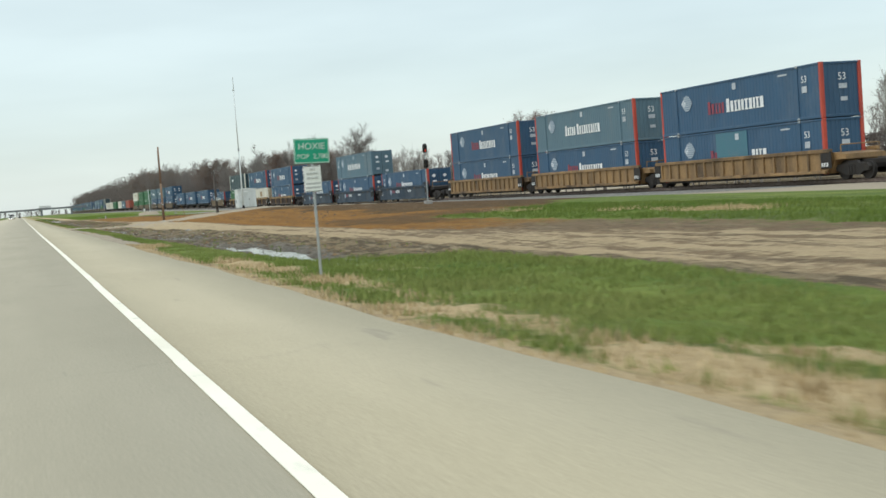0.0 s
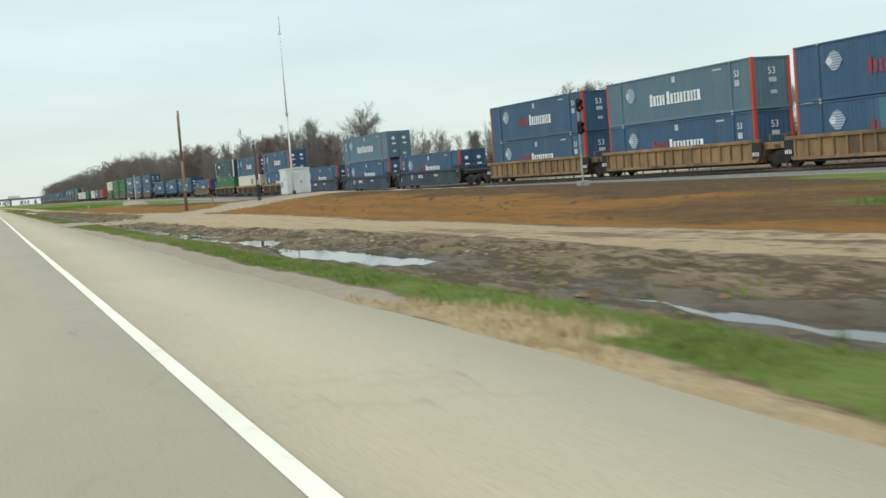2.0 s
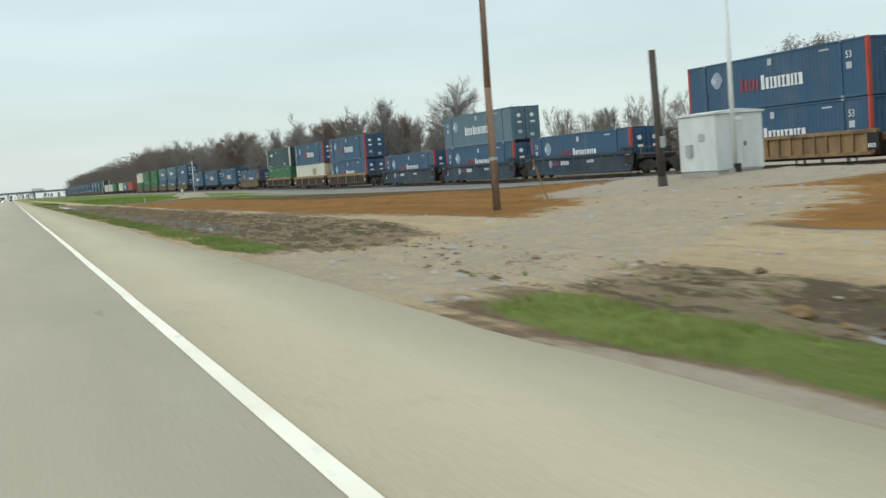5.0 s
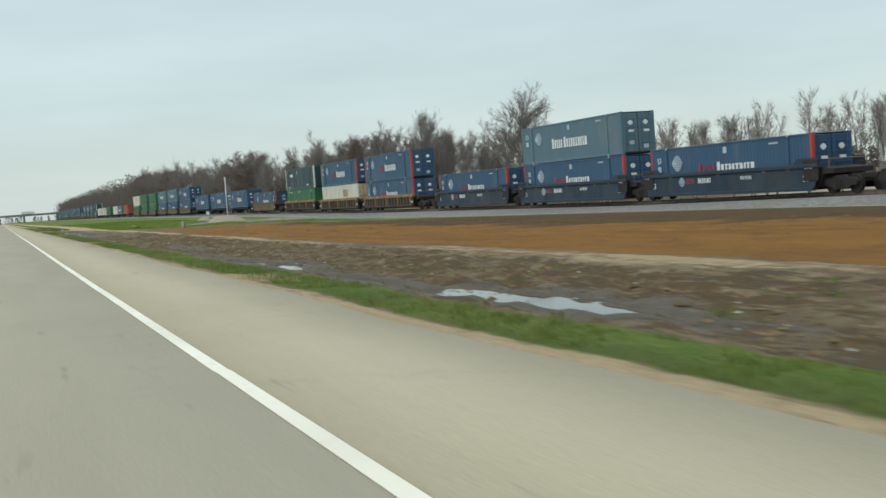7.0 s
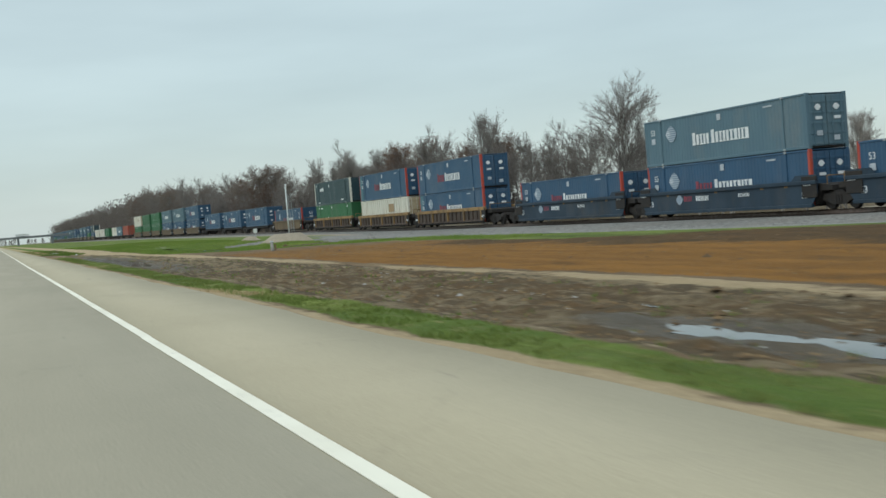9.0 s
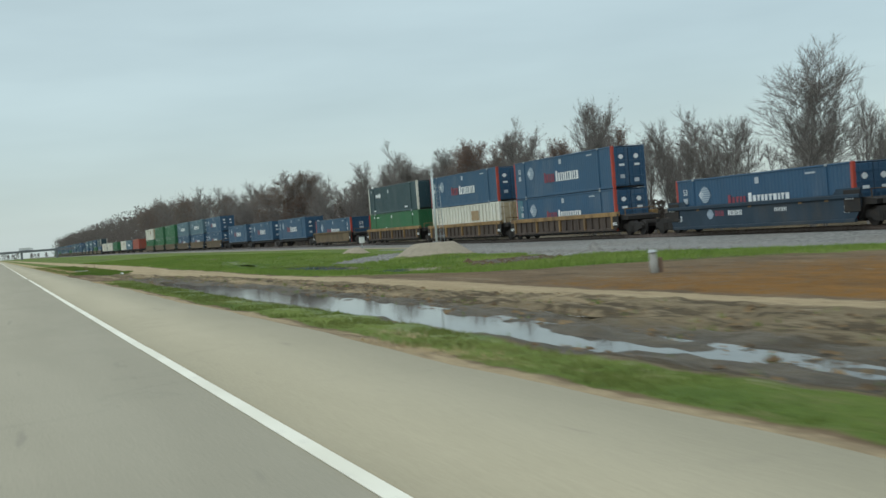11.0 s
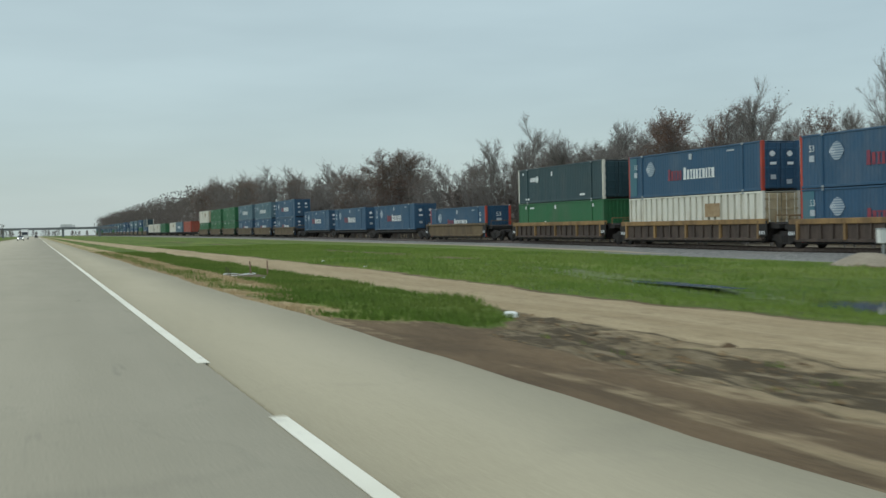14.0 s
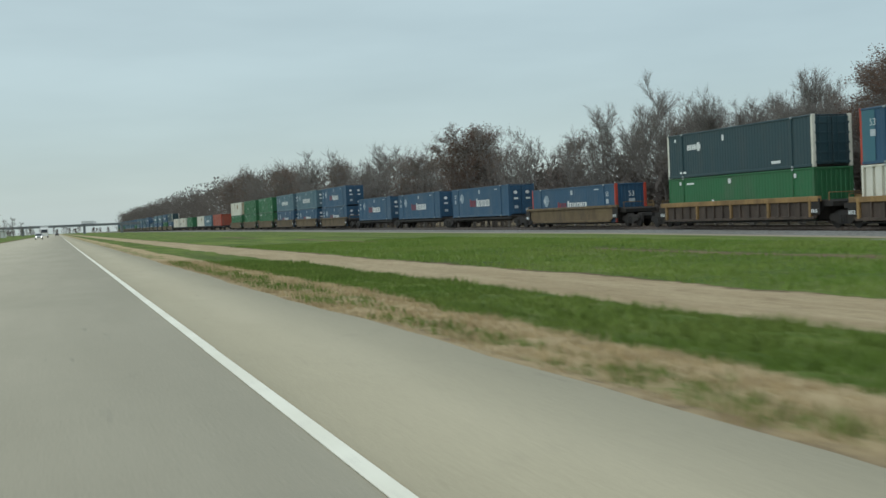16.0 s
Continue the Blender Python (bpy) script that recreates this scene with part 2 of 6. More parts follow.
M_BADGE = striped_material("striped_faded_badge", (0.36, 0.41, 0.45), (0.15, 0.21, 0.28), 0.13)
M_YELLOW = surface("ochre_wagon_paint", (0.27, 0.165, 0.068), (0.155, 0.10, 0.05), 0.8, 0.7, 0, 25, 0.15, 0.18, 0.45, (0.06, 0.04, 0.024), 0.95)
M_OCHRE = surface("ochre_top_rail_paint", (0.29, 0.178, 0.064), (0.18, 0.112, 0.046), 1.1, 0.7, 0, 25, 0.1, 0.14, 0.4, (0.09, 0.055, 0.03), 0.85)
M_RUST = surface("rusty_brown_wagon_paint", (0.085, 0.06, 0.044), (0.05, 0.037, 0.03), 1.3, 0.8, 0, 25, 0.2, 0.16, 0.4, (0.035, 0.025, 0.02), 0.6)
M_WELLBLUE = surface("grimy_blue_wagon_paint", (0.016, 0.035, 0.058), (0.012, 0.027, 0.045), 0.45, 0.65, 0, 25, 0.12, 0.15, 0.5, (0.045, 0.045, 0.045), 0.95)
M_TAN = surface("tan_wagon_paint", (0.145, 0.10, 0.045), (0.095, 0.066, 0.036), 0.9, 0.75, 0, 25, 0.15, 0.14, 0.4, (0.06, 0.045, 0.035), 0.6)
M_STEEL = surface("black_oily_steel", (0.014, 0.0125, 0.012), (0.027, 0.022, 0.018), 3.0, 0.85, 0.0, 40, 0.2, 0.2, 1, (0.06, 0.045, 0.03), 0.4)
M_RAIL = surface("rail_steel", (0.16, 0.12, 0.10), (0.10, 0.07, 0.055), 2.0, 0.5, 0.6, 40, 0.1)
M_GALV = surface("galvanised_steel", (0.42, 0.44, 0.44), (0.34, 0.36, 0.37), 5.0, 0.45, 0.5, 60, 0.05, 0.08)
M_PALE = surface("pale_grey_paint", (0.62, 0.65, 0.64), (0.52, 0.56, 0.55), 1.5, 0.5, 0, 40, 0.05, 0.06, 0.4, (0.34, 0.34, 0.30), 0.35)
M_POLE = surface("weathered_timber", (0.23, 0.15, 0.10), (0.16, 0.105, 0.072), 4.0, 0.9, 0, 60, 0.5, 0.2, 0.1)
M_DARKPOLE = surface("creosoted_timber", (0.075, 0.062, 0.052), (0.05, 0.042, 0.036), 4.0, 0.85, 0, 60, 0.5, 0.2, 0.1)
M_CONCRETE = surface("concrete", (0.34, 0.33, 0.30), (0.26, 0.25, 0.23), 1.2, 0.9, 0, 50, 0.3, 0.1, 1, (0.16, 0.15, 0.13), 0.4)
M_SIGNGREEN = surface("green_sign_sheet", (0.010, 0.29, 0.165), (0.014, 0.32, 0.185), 4.0, 0.4, 0, 60, 0.0, 0.04)
M_SIGNWHITE = surface("white_sign_sheet", (0.76, 0.78, 0.74), (0.70, 0.72, 0.68), 4.0, 0.45, 0, 60, 0.0, 0.04)
M_INK = surface("grey_ink", (0.42, 0.43, 0.42), (0.50, 0.51, 0.50), 4.0, 0.6, 0, 60, 0.0, 0.04)
M_TIE = surface("sleeper_timber", (0.06, 0.048, 0.04), (0.04, 0.034, 0.03), 3.0, 0.9, 0, 40, 0.4, 0.2)
M_WALLWHITE = surface("white_cladding", (0.70, 0.70, 0.67), (0.62, 0.62, 0.60), 0.5, 0.6, 0, 20, 0.05, 0.06)
M_ROOF = surface("grey_metal_roof", (0.22, 0.23, 0.24), (0.18, 0.19, 0.20), 0.5, 0.5, 0.3, 20, 0.05, 0.06)
M_GLASS = surface("dark_glass", (0.02, 0.025, 0.03), (0.03, 0.035, 0.04), 1.0, 0.1, 0, 20, 0.0, 0.02)
M_RUBBER = surface("tyre_rubber", (0.02, 0.02, 0.02), (0.03, 0.03, 0.03), 6.0, 0.9, 0, 60, 0.1, 0.1)
M_TWIG = surface("grey_brown_bark", (0.195, 0.177, 0.161), (0.23, 0.21, 0.19), 1.5, 0.95, 0, 20, 0.2, 0.2)
M_PALETWIG = surface("pale_grey_bark", (0.33, 0.30, 0.265), (0.26, 0.235, 0.21), 1.5, 0.95, 0, 20, 0.1, 0.2)
M_LEAF = surface("dry_russet_leaves", (0.20, 0.13, 0.098), (0.155, 0.103, 0.08), 0.6, 0.9, 0, 8, 0.0, 0.3)
M_LEAFDULL = surface("dull_brown_twigs_and_leaves", (0.185, 0.16, 0.142), (0.142, 0.123, 0.11), 0.6, 0.95, 0, 8, 0.0, 0.3)
M_SIGNTEXT = surface("worn_sign_lettering", (0.56, 0.66, 0.60), (0.48, 0.60, 0.54), 4.0, 0.45, 0, 60, 0.0, 0.04)


def thin(m, share):
    """Lets part of the light through, as dry leaves and twigs do."""
    n, l = m.node_tree.nodes, m.node_tree.links
    bsdf, out = n["Principled BSDF"], n["Material Output"]
    tr, mx = n.new("ShaderNodeBsdfTranslucent"), n.new("ShaderNodeMixShader")
    mx.inputs[0].default_value = share
    l.new(bsdf.inputs["Base Color"].links[0].from_socket, tr.inputs["Color"])
    l.new(bsdf.outputs[0], mx.inputs[1])
    l.new(tr.outputs[0], mx.inputs[2])
    l.new(mx.outputs[0], out.inputs["Surface"])


M_TWIGS = surface("fine_grey_brown_twigs", (0.215, 0.196, 0.176), (0.28, 0.254, 0.23), 1.5, 0.95, 0, 20, 0.0, 0.2)
thin(M_TWIGS, 0.4)
thin(M_LEAF, 0.45)
thin(M_LEAFDULL, 0.4)
M_GRASS = surface("spring_grass", (0.118, 0.185, 0.032), (0.185, 0.23, 0.056), 0.14, 0.85, 0, 6, 0.0, 0.3)
M_VERGE = surface("pale_verge_grass", (0.135, 0.18, 0.04), (0.215, 0.23, 0.078), 0.14, 0.85, 0, 6, 0.0, 0.3)
M_HAY = surface("dry_straw", (0.49, 0.39, 0.23), (0.39, 0.295, 0.165), 0.8, 0.95, 0, 6, 0.0, 0.25)
M_DARKCLOD = surface("dark_wet_mud", (0.105, 0.066, 0.03), (0.072, 0.046, 0.022), 1.2, 0.7, 0, 12, 0.3, 0.25)
M_STONE = surface("grey_broken_stone", (0.23, 0.22, 0.20), (0.14, 0.135, 0.125), 3.0, 0.9, 0, 40, 0.3, 0.25)
M_PITMUD = surface("grey_brown_dug_mud", (0.15, 0.118, 0.08), (0.095, 0.076, 0.052), 1.6, 0.95, 0, 12, 0.4, 0.25)
M_CLOD = surface("mud_clods", (0.22, 0.15, 0.075), (0.15, 0.10, 0.05), 1.2, 0.9, 0, 12, 0.3, 0.25)


for dull in (M_DARKCLOD, M_CLOD, M_PITMUD, M_STONE, M_HAY, M_GRASS, M_VERGE, M_LEAF, M_LEAFDULL, M_TWIGS, M_PALETWIG):
    dull.node_tree.nodes["Principled BSDF"].inputs["Specular IOR Level"].default_value = 0.15


def lamp_glass(name, colour, strength):
    m, n, l, bsdf = node_mat(name)
    bsdf.inputs["Base Color"].default_value = (*colour, 1)
    bsdf.inputs["Emission Color"].default_value = (*colour, 1)
    bsdf.inputs["Emission Strength"].default_value = strength
    return m


M_REDLAMP = lamp_glass("lit_red_lens", (0.6, 0.04, 0.02), 0.5)
M_HEADLAMP = lamp_glass("lit_headlamp", (1.0, 0.95, 0.85), 6.0)


def road_material(name, base, other, tint):
    m, n, l, bsdf = node_mat(name)
    tc = n.new("ShaderNodeTexCoord")
    pos = tc.outputs["Object"]
    mp = n.new("ShaderNodeMapping")
    mp.inputs["Scale"].default_value = (1.0, 0.12, 1.0)
    l.new(pos, mp.inputs["Vector"])
    lanes = noise_node(n, l, mp.outputs["Vector"], 0.9, 5.0, 0.6)
    patch = noise_node(n, l, pos, 0.12, 5.0, 0.65)
    grit = noise_node(n, l, pos, 45.0, 2.0, 0.7)
    col = mix(n, l, ranged(n, l, lanes, 0.32, 0.7), base, other)
    col = mix(n, l, math_node(n, l, "MULTIPLY", ranged(n, l, patch, 0.45, 0.7), 0.45), col, tint)
    crack = n.new("ShaderNodeTexVoronoi")
    crack.feature = "DISTANCE_TO_EDGE"
    crack.inputs["Scale"].default_value = 0.16
    warp = n.new("ShaderNodeTexNoise")
    warp.inputs["Scale"].default_value, warp.inputs["Detail"].default_value = 0.9, 4.0
    l.new(pos, warp.inputs["Vector"])
    wv = n.new("ShaderNodeVectorMath")
    wv.operation = "MULTIPLY_ADD"
    wv.inputs[1].default_value = (2.2, 2.2, 0)
    l.new(warp.outputs["Color"], wv.inputs[0])
    l.new(pos, wv.inputs[2])
    l.new(wv.outputs[0], crack.inputs["Vector"])
    line = math_node(n, l, "MULTIPLY", ranged(n, l, crack.outputs["Distance"], 0.002, 0.007, 1.0, 0.0), 0.09)
    col = mix(n, l, line, col, (0.14, 0.125, 0.10))
    stain = noise_node(n, l, mp.outputs["Vector"], 2.6, 3.0, 0.6)
    col = mix(n, l, math_node(n, l, "MULTIPLY", ranged(n, l, stain, 0.66, 0.74), 0.3), col, (0.15, 0.135, 0.11))
    hsv = n.new("ShaderNodeHueSaturation")
    l.new(col, hsv.inputs["Color"])
    l.new(ranged(n, l, grit, 0.25, 0.75, 0.86, 1.14), hsv.inputs["Value"])
    l.new(hsv.outputs["Color"], bsdf.inputs["Base Color"])
    bsdf.inputs["Roughness"].default_value = 0.88
    bumped(n, l, bsdf, grit, 0.35, 0.01)
    return m


M_ROAD = road_material("worn_pale_asphalt", (0.40, 0.358, 0.262), (0.44, 0.395, 0.292), (0.35, 0.314, 0.228))
M_SHOULDER = road_material("worn_shoulder_asphalt", (0.375, 0.332, 0.228), (0.41, 0.362, 0.252), (0.345, 0.302, 0.203))


def line_material():
    m, n, l, bsdf = node_mat("worn_white_road_paint")
    tc = n.new("ShaderNodeTexCoord")
    wear = noise_node(n, l, tc.outputs["Object"], 6.0, 5.0, 0.7)
    big = noise_node(n, l, tc.outputs["Object"], 0.5, 3.0, 0.5)
    col = mix(n, l, ranged(n, l, big, 0.3, 0.7), (0.80, 0.775, 0.655), (0.70, 0.672, 0.55))
    col = mix(n, l, math_node(n, l, "MULTIPLY", ranged(n, l, wear, 0.56, 0.72), 0.6), col, (0.36, 0.34, 0.30))
    l.new(col, bsdf.inputs["Base Color"])
    bsdf.inputs["Roughness"].default_value = 0.7
    return m


M_LINE = line_material()


def gravel_material(name, a, b, scale):
    m, n, l, bsdf = node_mat(name)
    tc = n.new("ShaderNodeTexCoord")
    vo = n.new("ShaderNodeTexVoronoi")
    vo.inputs["Scale"].default_value = scale
    l.new(tc.outputs["Object"], vo.inputs["Vector"])
    big = noise_node(n, l, tc.outputs["Object"], 0.08, 5.0, 0.6)
    sep = n.new("ShaderNodeSeparateColor")
    l.new(vo.outputs["Color"], sep.inputs["Color"])
    col = mix(n, l, sep.outputs[0], a, b)
    col = mix(n, l, math_node(n, l, "MULTIPLY", ranged(n, l, big, 0.42, 0.68), 0.55), col, (0.17, 0.15, 0.125))
    l.new(col, bsdf.inputs["Base Color"])
    bsdf.inputs["Roughness"].default_value = 0.95
    bumped(n, l, bsdf, vo.outputs["Distance"], 0.8, 0.06)
    return m


M_BALLAST = gravel_material("grey_ballast", (0.10, 0.098, 0.09), (0.27, 0.265, 0.245), 3.2)


def ground_material():
    """Cover is read from two masks: a = grass, orange earth, mud; b = pale track, gravel, straw."""
    m, n, l, bsdf = node_mat("verge_and_field")
    tc = n.new("ShaderNodeTexCoord")
    pos = tc.outputs["Object"]
    at = n.new("ShaderNodeAttribute")
    at.attribute_name = "cover_a"
    bt = n.new("ShaderNodeAttribute")
    bt.attribute_name = "cover_b"
    sa, sb = n.new("ShaderNodeSeparateColor"), n.new("ShaderNodeSeparateColor")
    l.new(at.outputs["Color"], sa.inputs["Color"])
    l.new(bt.outputs["Color"], sb.inputs["Color"])
    n1 = noise_node(n, l, pos, 0.35, 6.0, 0.65)
    n2 = noise_node(n, l, pos, 2.2, 6.0, 0.7)
    n3 = noise_node(n, l, pos, 14.0, 4.0, 0.7)
    mp = n.new("ShaderNodeMapping")
    mp.inputs["Scale"].default_value = (1.0, 0.08, 1.0)
    l.new(pos, mp.inputs["Vector"])
    ruts = noise_node(n, l, mp.outputs["Vector"], 1.3, 6.0, 0.65)

    streaks = ranged(n, l, math_node(n, l, "ADD", math_node(n, l, "MULTIPLY", ruts, 0.7), math_node(n, l, "MULTIPLY", n2, 0.3)), 0.4, 0.6)
    mp2 = n.new("ShaderNodeMapping")
    mp2.inputs["Scale"].default_value = (1.0, 0.4, 1.0)
    l.new(pos, mp2.inputs["Vector"])
    churn = noise_node(n, l, mp2.outputs["Vector"], 1.0, 7.0, 0.62)

    mp3 = n.new("ShaderNodeMapping")
    mp3.inputs["Scale"].default_value = (1.0, 0.3, 1.0)
    l.new(pos, mp3.inputs["Vector"])
    flecks = noise_node(n, l, mp3.outputs["Vector"], 3.2, 5.0, 0.72)

    def two(a, b, c, f1=n1, f2=n2):
        col = mix(n, l, ranged(n, l, f1, 0.32, 0.68), a, b)
        return mix(n, l, math_node(n, l, "MULTIPLY", ranged(n, l, f2, 0.5, 0.72), 0.6), col, c)

    def over(col, mask, cover, soft=0.35, by=n2, stray=1.1):
        wob = math_node(n, l, "ADD", mask, math_node(n, l, "MULTIPLY", math_node(n, l, "SUBTRACT", by, 0.5), stray))
        return mix(n, l, ranged(n, l, wob, 0.5 - soft / 2, 0.5 + soft / 2), col, cover)

    soil = two((0.19, 0.135, 0.08), (0.125, 0.09, 0.055), (0.28, 0.225, 0.15), churn, ruts)
    orange = two((0.25, 0.125, 0.031), (0.18, 0.09, 0.024), (0.105, 0.062, 0.025), ruts, churn)
    mud = two((0.092, 0.072, 0.045), (0.185, 0.145, 0.088), (0.35, 0.288, 0.195), ranged(n, l, math_node(n, l, "ADD", math_node(n, l, "MULTIPLY", churn, 0.5), math_node(n, l, "MULTIPLY", flecks, 0.5)), 0.38, 0.62), flecks)
    pale = two((0.45, 0.36, 0.225), (0.36, 0.28, 0.168), (0.235, 0.175, 0.105), ruts, flecks)
    gravel = two((0.37, 0.32, 0.245), (0.31, 0.27, 0.205), (0.23, 0.20, 0.155), n2, n3)
    straw = two((0.49, 0.385, 0.225), (0.39, 0.295, 0.165), (0.22, 0.18, 0.095), n2, n3)
    grass = two((0.078, 0.126, 0.024), (0.16, 0.205, 0.045), (0.21, 0.185, 0.08), noise_node(n, l, mp2.outputs["Vector"], 0.3, 6.0, 0.62), flecks)
    bands = noise_node(n, l, mp.outputs["Vector"], 0.32, 4.0, 0.6)
    grass = mix(n, l, math_node(n, l, "MULTIPLY", ranged(n, l, bands, 0.5, 0.64), 0.6), grass, (0.075, 0.088, 0.028))
    grass = mix(n, l, math_node(n, l, "MULTIPLY", ranged(n, l, bands, 0.46, 0.34), 0.5), grass, (0.20, 0.235, 0.055))
    col = over(soil, sa.outputs[1], orange)
    col = over(col, sa.outputs[2], mud)
    col = over(col, bt.outputs["Alpha"], two((0.11, 0.066, 0.028), (0.065, 0.043, 0.022), (0.16, 0.10, 0.045), churn, n2), 0.5)
    col = over(col, sb.outputs[0], pale, 0.5, streaks, 0.55)
    soaked = ranged(n, l, math_node(n, l, "ADD", at.outputs["Alpha"], math_node(n, l, "MULTIPLY", math_node(n, l, "SUBTRACT", flecks, 0.5), 1.6)), 0.3, 0.75)
    col = mix(n, l, math_node(n, l, "MULTIPLY", soaked, 0.72), col, (0.066, 0.054, 0.037))
    col = over(col, sb.outputs[1], gravel)
    col = over(col, sa.outputs[0], grass)
    col = over(col, sb.outputs[2], straw)
    hsv = n.new("ShaderNodeHueSaturation")
    l.new(col, hsv.inputs["Color"])
    l.new(ranged(n, l, n3, 0.25, 0.75, 0.78, 1.2), hsv.inputs["Value"])
    l.new(hsv.outputs["Color"], bsdf.inputs["Base Color"])
    l.new(ranged(n, l, soaked, 0.0, 1.0, 0.95, 0.5), bsdf.inputs["Roughness"])
    bsdf.inputs["Specular IOR Level"].default_value = 0.12
    bumped(n, l, bsdf, math_node(n, l, "ADD", n2, math_node(n, l, "MULTIPLY", n3, 0.5)), 0.9, 0.12)
    return m


M_GROUND = ground_material()


def water_material():
    m, n, l, bsdf = node_mat("still_muddy_water")
    tc = n.new("ShaderNodeTexCoord")
    silt = noise_node(n, l, tc.outputs["Object"], 0.8, 4.0, 0.6)
    l.new(mix(n, l, ranged(n, l, silt, 0.35, 0.7), (0.035, 0.03, 0.024), (0.085, 0.068, 0.048)), bsdf.inputs["Base Color"])
    bsdf.inputs["Roughness"].default_value = 0.03
    bsdf.inputs["IOR"].default_value = 1.33
    bumped(n, l, bsdf, noise_node(n, l, tc.outputs["Object"], 7.0, 3.0, 0.5), 0.05, 0.02)
    return m


M_WATER = water_material()


# ---------------------------------------------------------------- lie of the land
def step(a, b, v):
    t = np.clip((np.asarray(v, dtype=float) - a) / (b - a), 0, 1)
    return t * t * (3 - 2 * t)


def rail_z(y):
    """Height of the rail heads along the line."""
    return np.interp(y, (0, 110, 216, 270, 400, 474, 523, 737, 1200, 3000), (-1.4, -1.4, -1.5, -1.95, -1.92, -1.42, -1.32, -0.68, -0.2, 0.4))


def toe_z(y):
    """Foot of the ballast."""
    return rail_z(y) - np.interp(y, (0, 100, 200, 320, 420, 900), (0.6, 0.4, 0.95, 0.95, 0.5, 0.6))


def wob(y, a=0.0):
    return np.sin(y * 0.37 + a) * 0.5 + np.sin(y * 0.91 + 2 * a + 1) * 0.3 + np.sin(y * 2.3 + a * 3) * 0.2


# puddles: centre x, centre y, half width, half length
PUDDLES = [(7.1, 36.0, 0.66, 8.4, -0.36), (7.05, 57.0, 0.9, 4.7, -0.36), (7.1, 66.8, 0.75, 2.8, -0.36), (6.5, 86.5, 0.7, 8.8, -0.345), (6.42, 73.3, 0.38, 4.9, -0.338), (7.3, 75.6, 0.36, 3.1, -0.342),
           (6.95, 132.0, 0.34, 2.6, -0.36), (6.8, 144.0, 0.5, 3.0, -0.36), (6.4, 150.2, 0.26, 1.6, -0.36), (6.35, 160.8, 0.46, 4.4, -0.36), (7.5, 180.0, 0.26, 2.4, -0.36), (6.2, 169.8, 0.26, 1.3, -0.36),
           (6.8, 249.5, 1.0, 22.0, -0.352), (20.7, 298.6, 1.75, 10.6, -1.0), (20.9, 277.4, 1.7, 3.0, -1.0), (19.6, 318.5, 0.4, 5.5, -0.72)]
PUDDLES = [(cx, cy, rx, ry, wz + 0.004 * (k % 4)) for k, (cx, cy, rx, ry, wz) in enumerate(PUDDLES)]
prng = random.Random(8)
for y0, y1, x0, x1, count in ((30, 68, 8.2, 9.6, 12), (60, 100, 7.7, 8.9, 12), (126, 205, 6.6, 9.0, 14), (228, 262, 7.9, 9.0, 6)):
    for k in range(count):
        cx, cy, rx, ry = prng.uniform(x0, x1), prng.uniform(y0, y1), prng.uniform(0.10, 0.17), prng.uniform(0.6, 1.5)
        if all(abs(cx - p[0]) > 1.4 * (rx + p[2]) + 0.15 or abs(cy - p[1]) > 1.3 * (ry + p[3]) for p in PUDDLES):
            PUDDLES.append((cx, cy, rx, ry, -0.385))


def puddle_depth(x, y, level=False):
    d, w = np.zeros_like(x), np.zeros_like(x)
    for cx, cy, rx, ry, wz in PUDDLES:
        q = ((x - cx - 0.25 * wob(y, cx)) / rx) ** 2 + ((y - cy) / ry) ** 2
        k = 1 - step(0.45, 1.5, q)
        w = np.where(k > d, wz, w)
        d = np.maximum(d, k)
    return (d, w) if level else d


PROFILE_X = (3.6, 5.0, 7.0, 9.0, 13.0, 19.0, 23.0, 30.0, 70.0)
PROFILES = ((-60, (-.07, -.12, -.24, -.28, -.32, -.40, -.42, -.50)), (60, (-.07, -.14, -.30, -.30, -.32, -.36, -.34, -.45)),
            (104, (-.07, -.10, -.30, -.30, -.14, .10, .22, -.10)), (120, (-.07, -.14, -.32, -.30, -.14, .16, .44, .10)),
            (138, (-.07, -.14, -.32, -.32, -.22, .0, .10, -.20)), (175, (-.07, -.15, -.33, -.34, -.36, -.42, -.50, -.66)), (250, (-.07, -.15, -.33, -.34, -.36, -.42, -.50, -.60)), (272, (-.07, -.15, -.33, -.36, -.48, -1.02, -1.02, -.8)),
            (308, (-.07, -.15, -.33, -.36, -.48, -1.0, -1.0, -.8)), (326, (-.07, -.15, -.30, -.34, -.38, -.50, -.50, -.48)), (350, (-.07, -.14, -.26, -.32, -.34, -.36, -.36, -.42)),
            (900, (-.07, -.12, -.22, -.28, -.30, -.30, -.30, -.30)), (5000, (-.07, -.1, -.2, -.2, -.2, -.2, -.2, -.2)))


def wetness(x, y):
    """Soaked ground round the water."""
    w = np.zeros_like(x)
    for cx, cy, rx, ry, wz in PUDDLES:
        if wz > -0.8 and rx > 0.2:
            w = np.maximum(w, 1 - step(0.7, 2.2, np.sqrt(((x - cx - 0.25 * wob(y, cx)) / (rx + 0.35)) ** 2 + ((y - cy) / (ry + 1.0)) ** 2)))
    w = w * np.interp(y, (50, 68, 100, 122), (0.75, 0.4, 0.4, 1.0))
    return np.maximum(w, 0.7 * seep(x, y))


def seep(x, y):
    """Bare wet patch below the ballast bank."""
    return 1 - step(0.6, 1.25, np.hypot((x - 26.4 + 0.9 * wob(y, 3)) / 2.6, (y - 276.5 + 0.8 * np.sin(x * 2.1)) / 4.0))


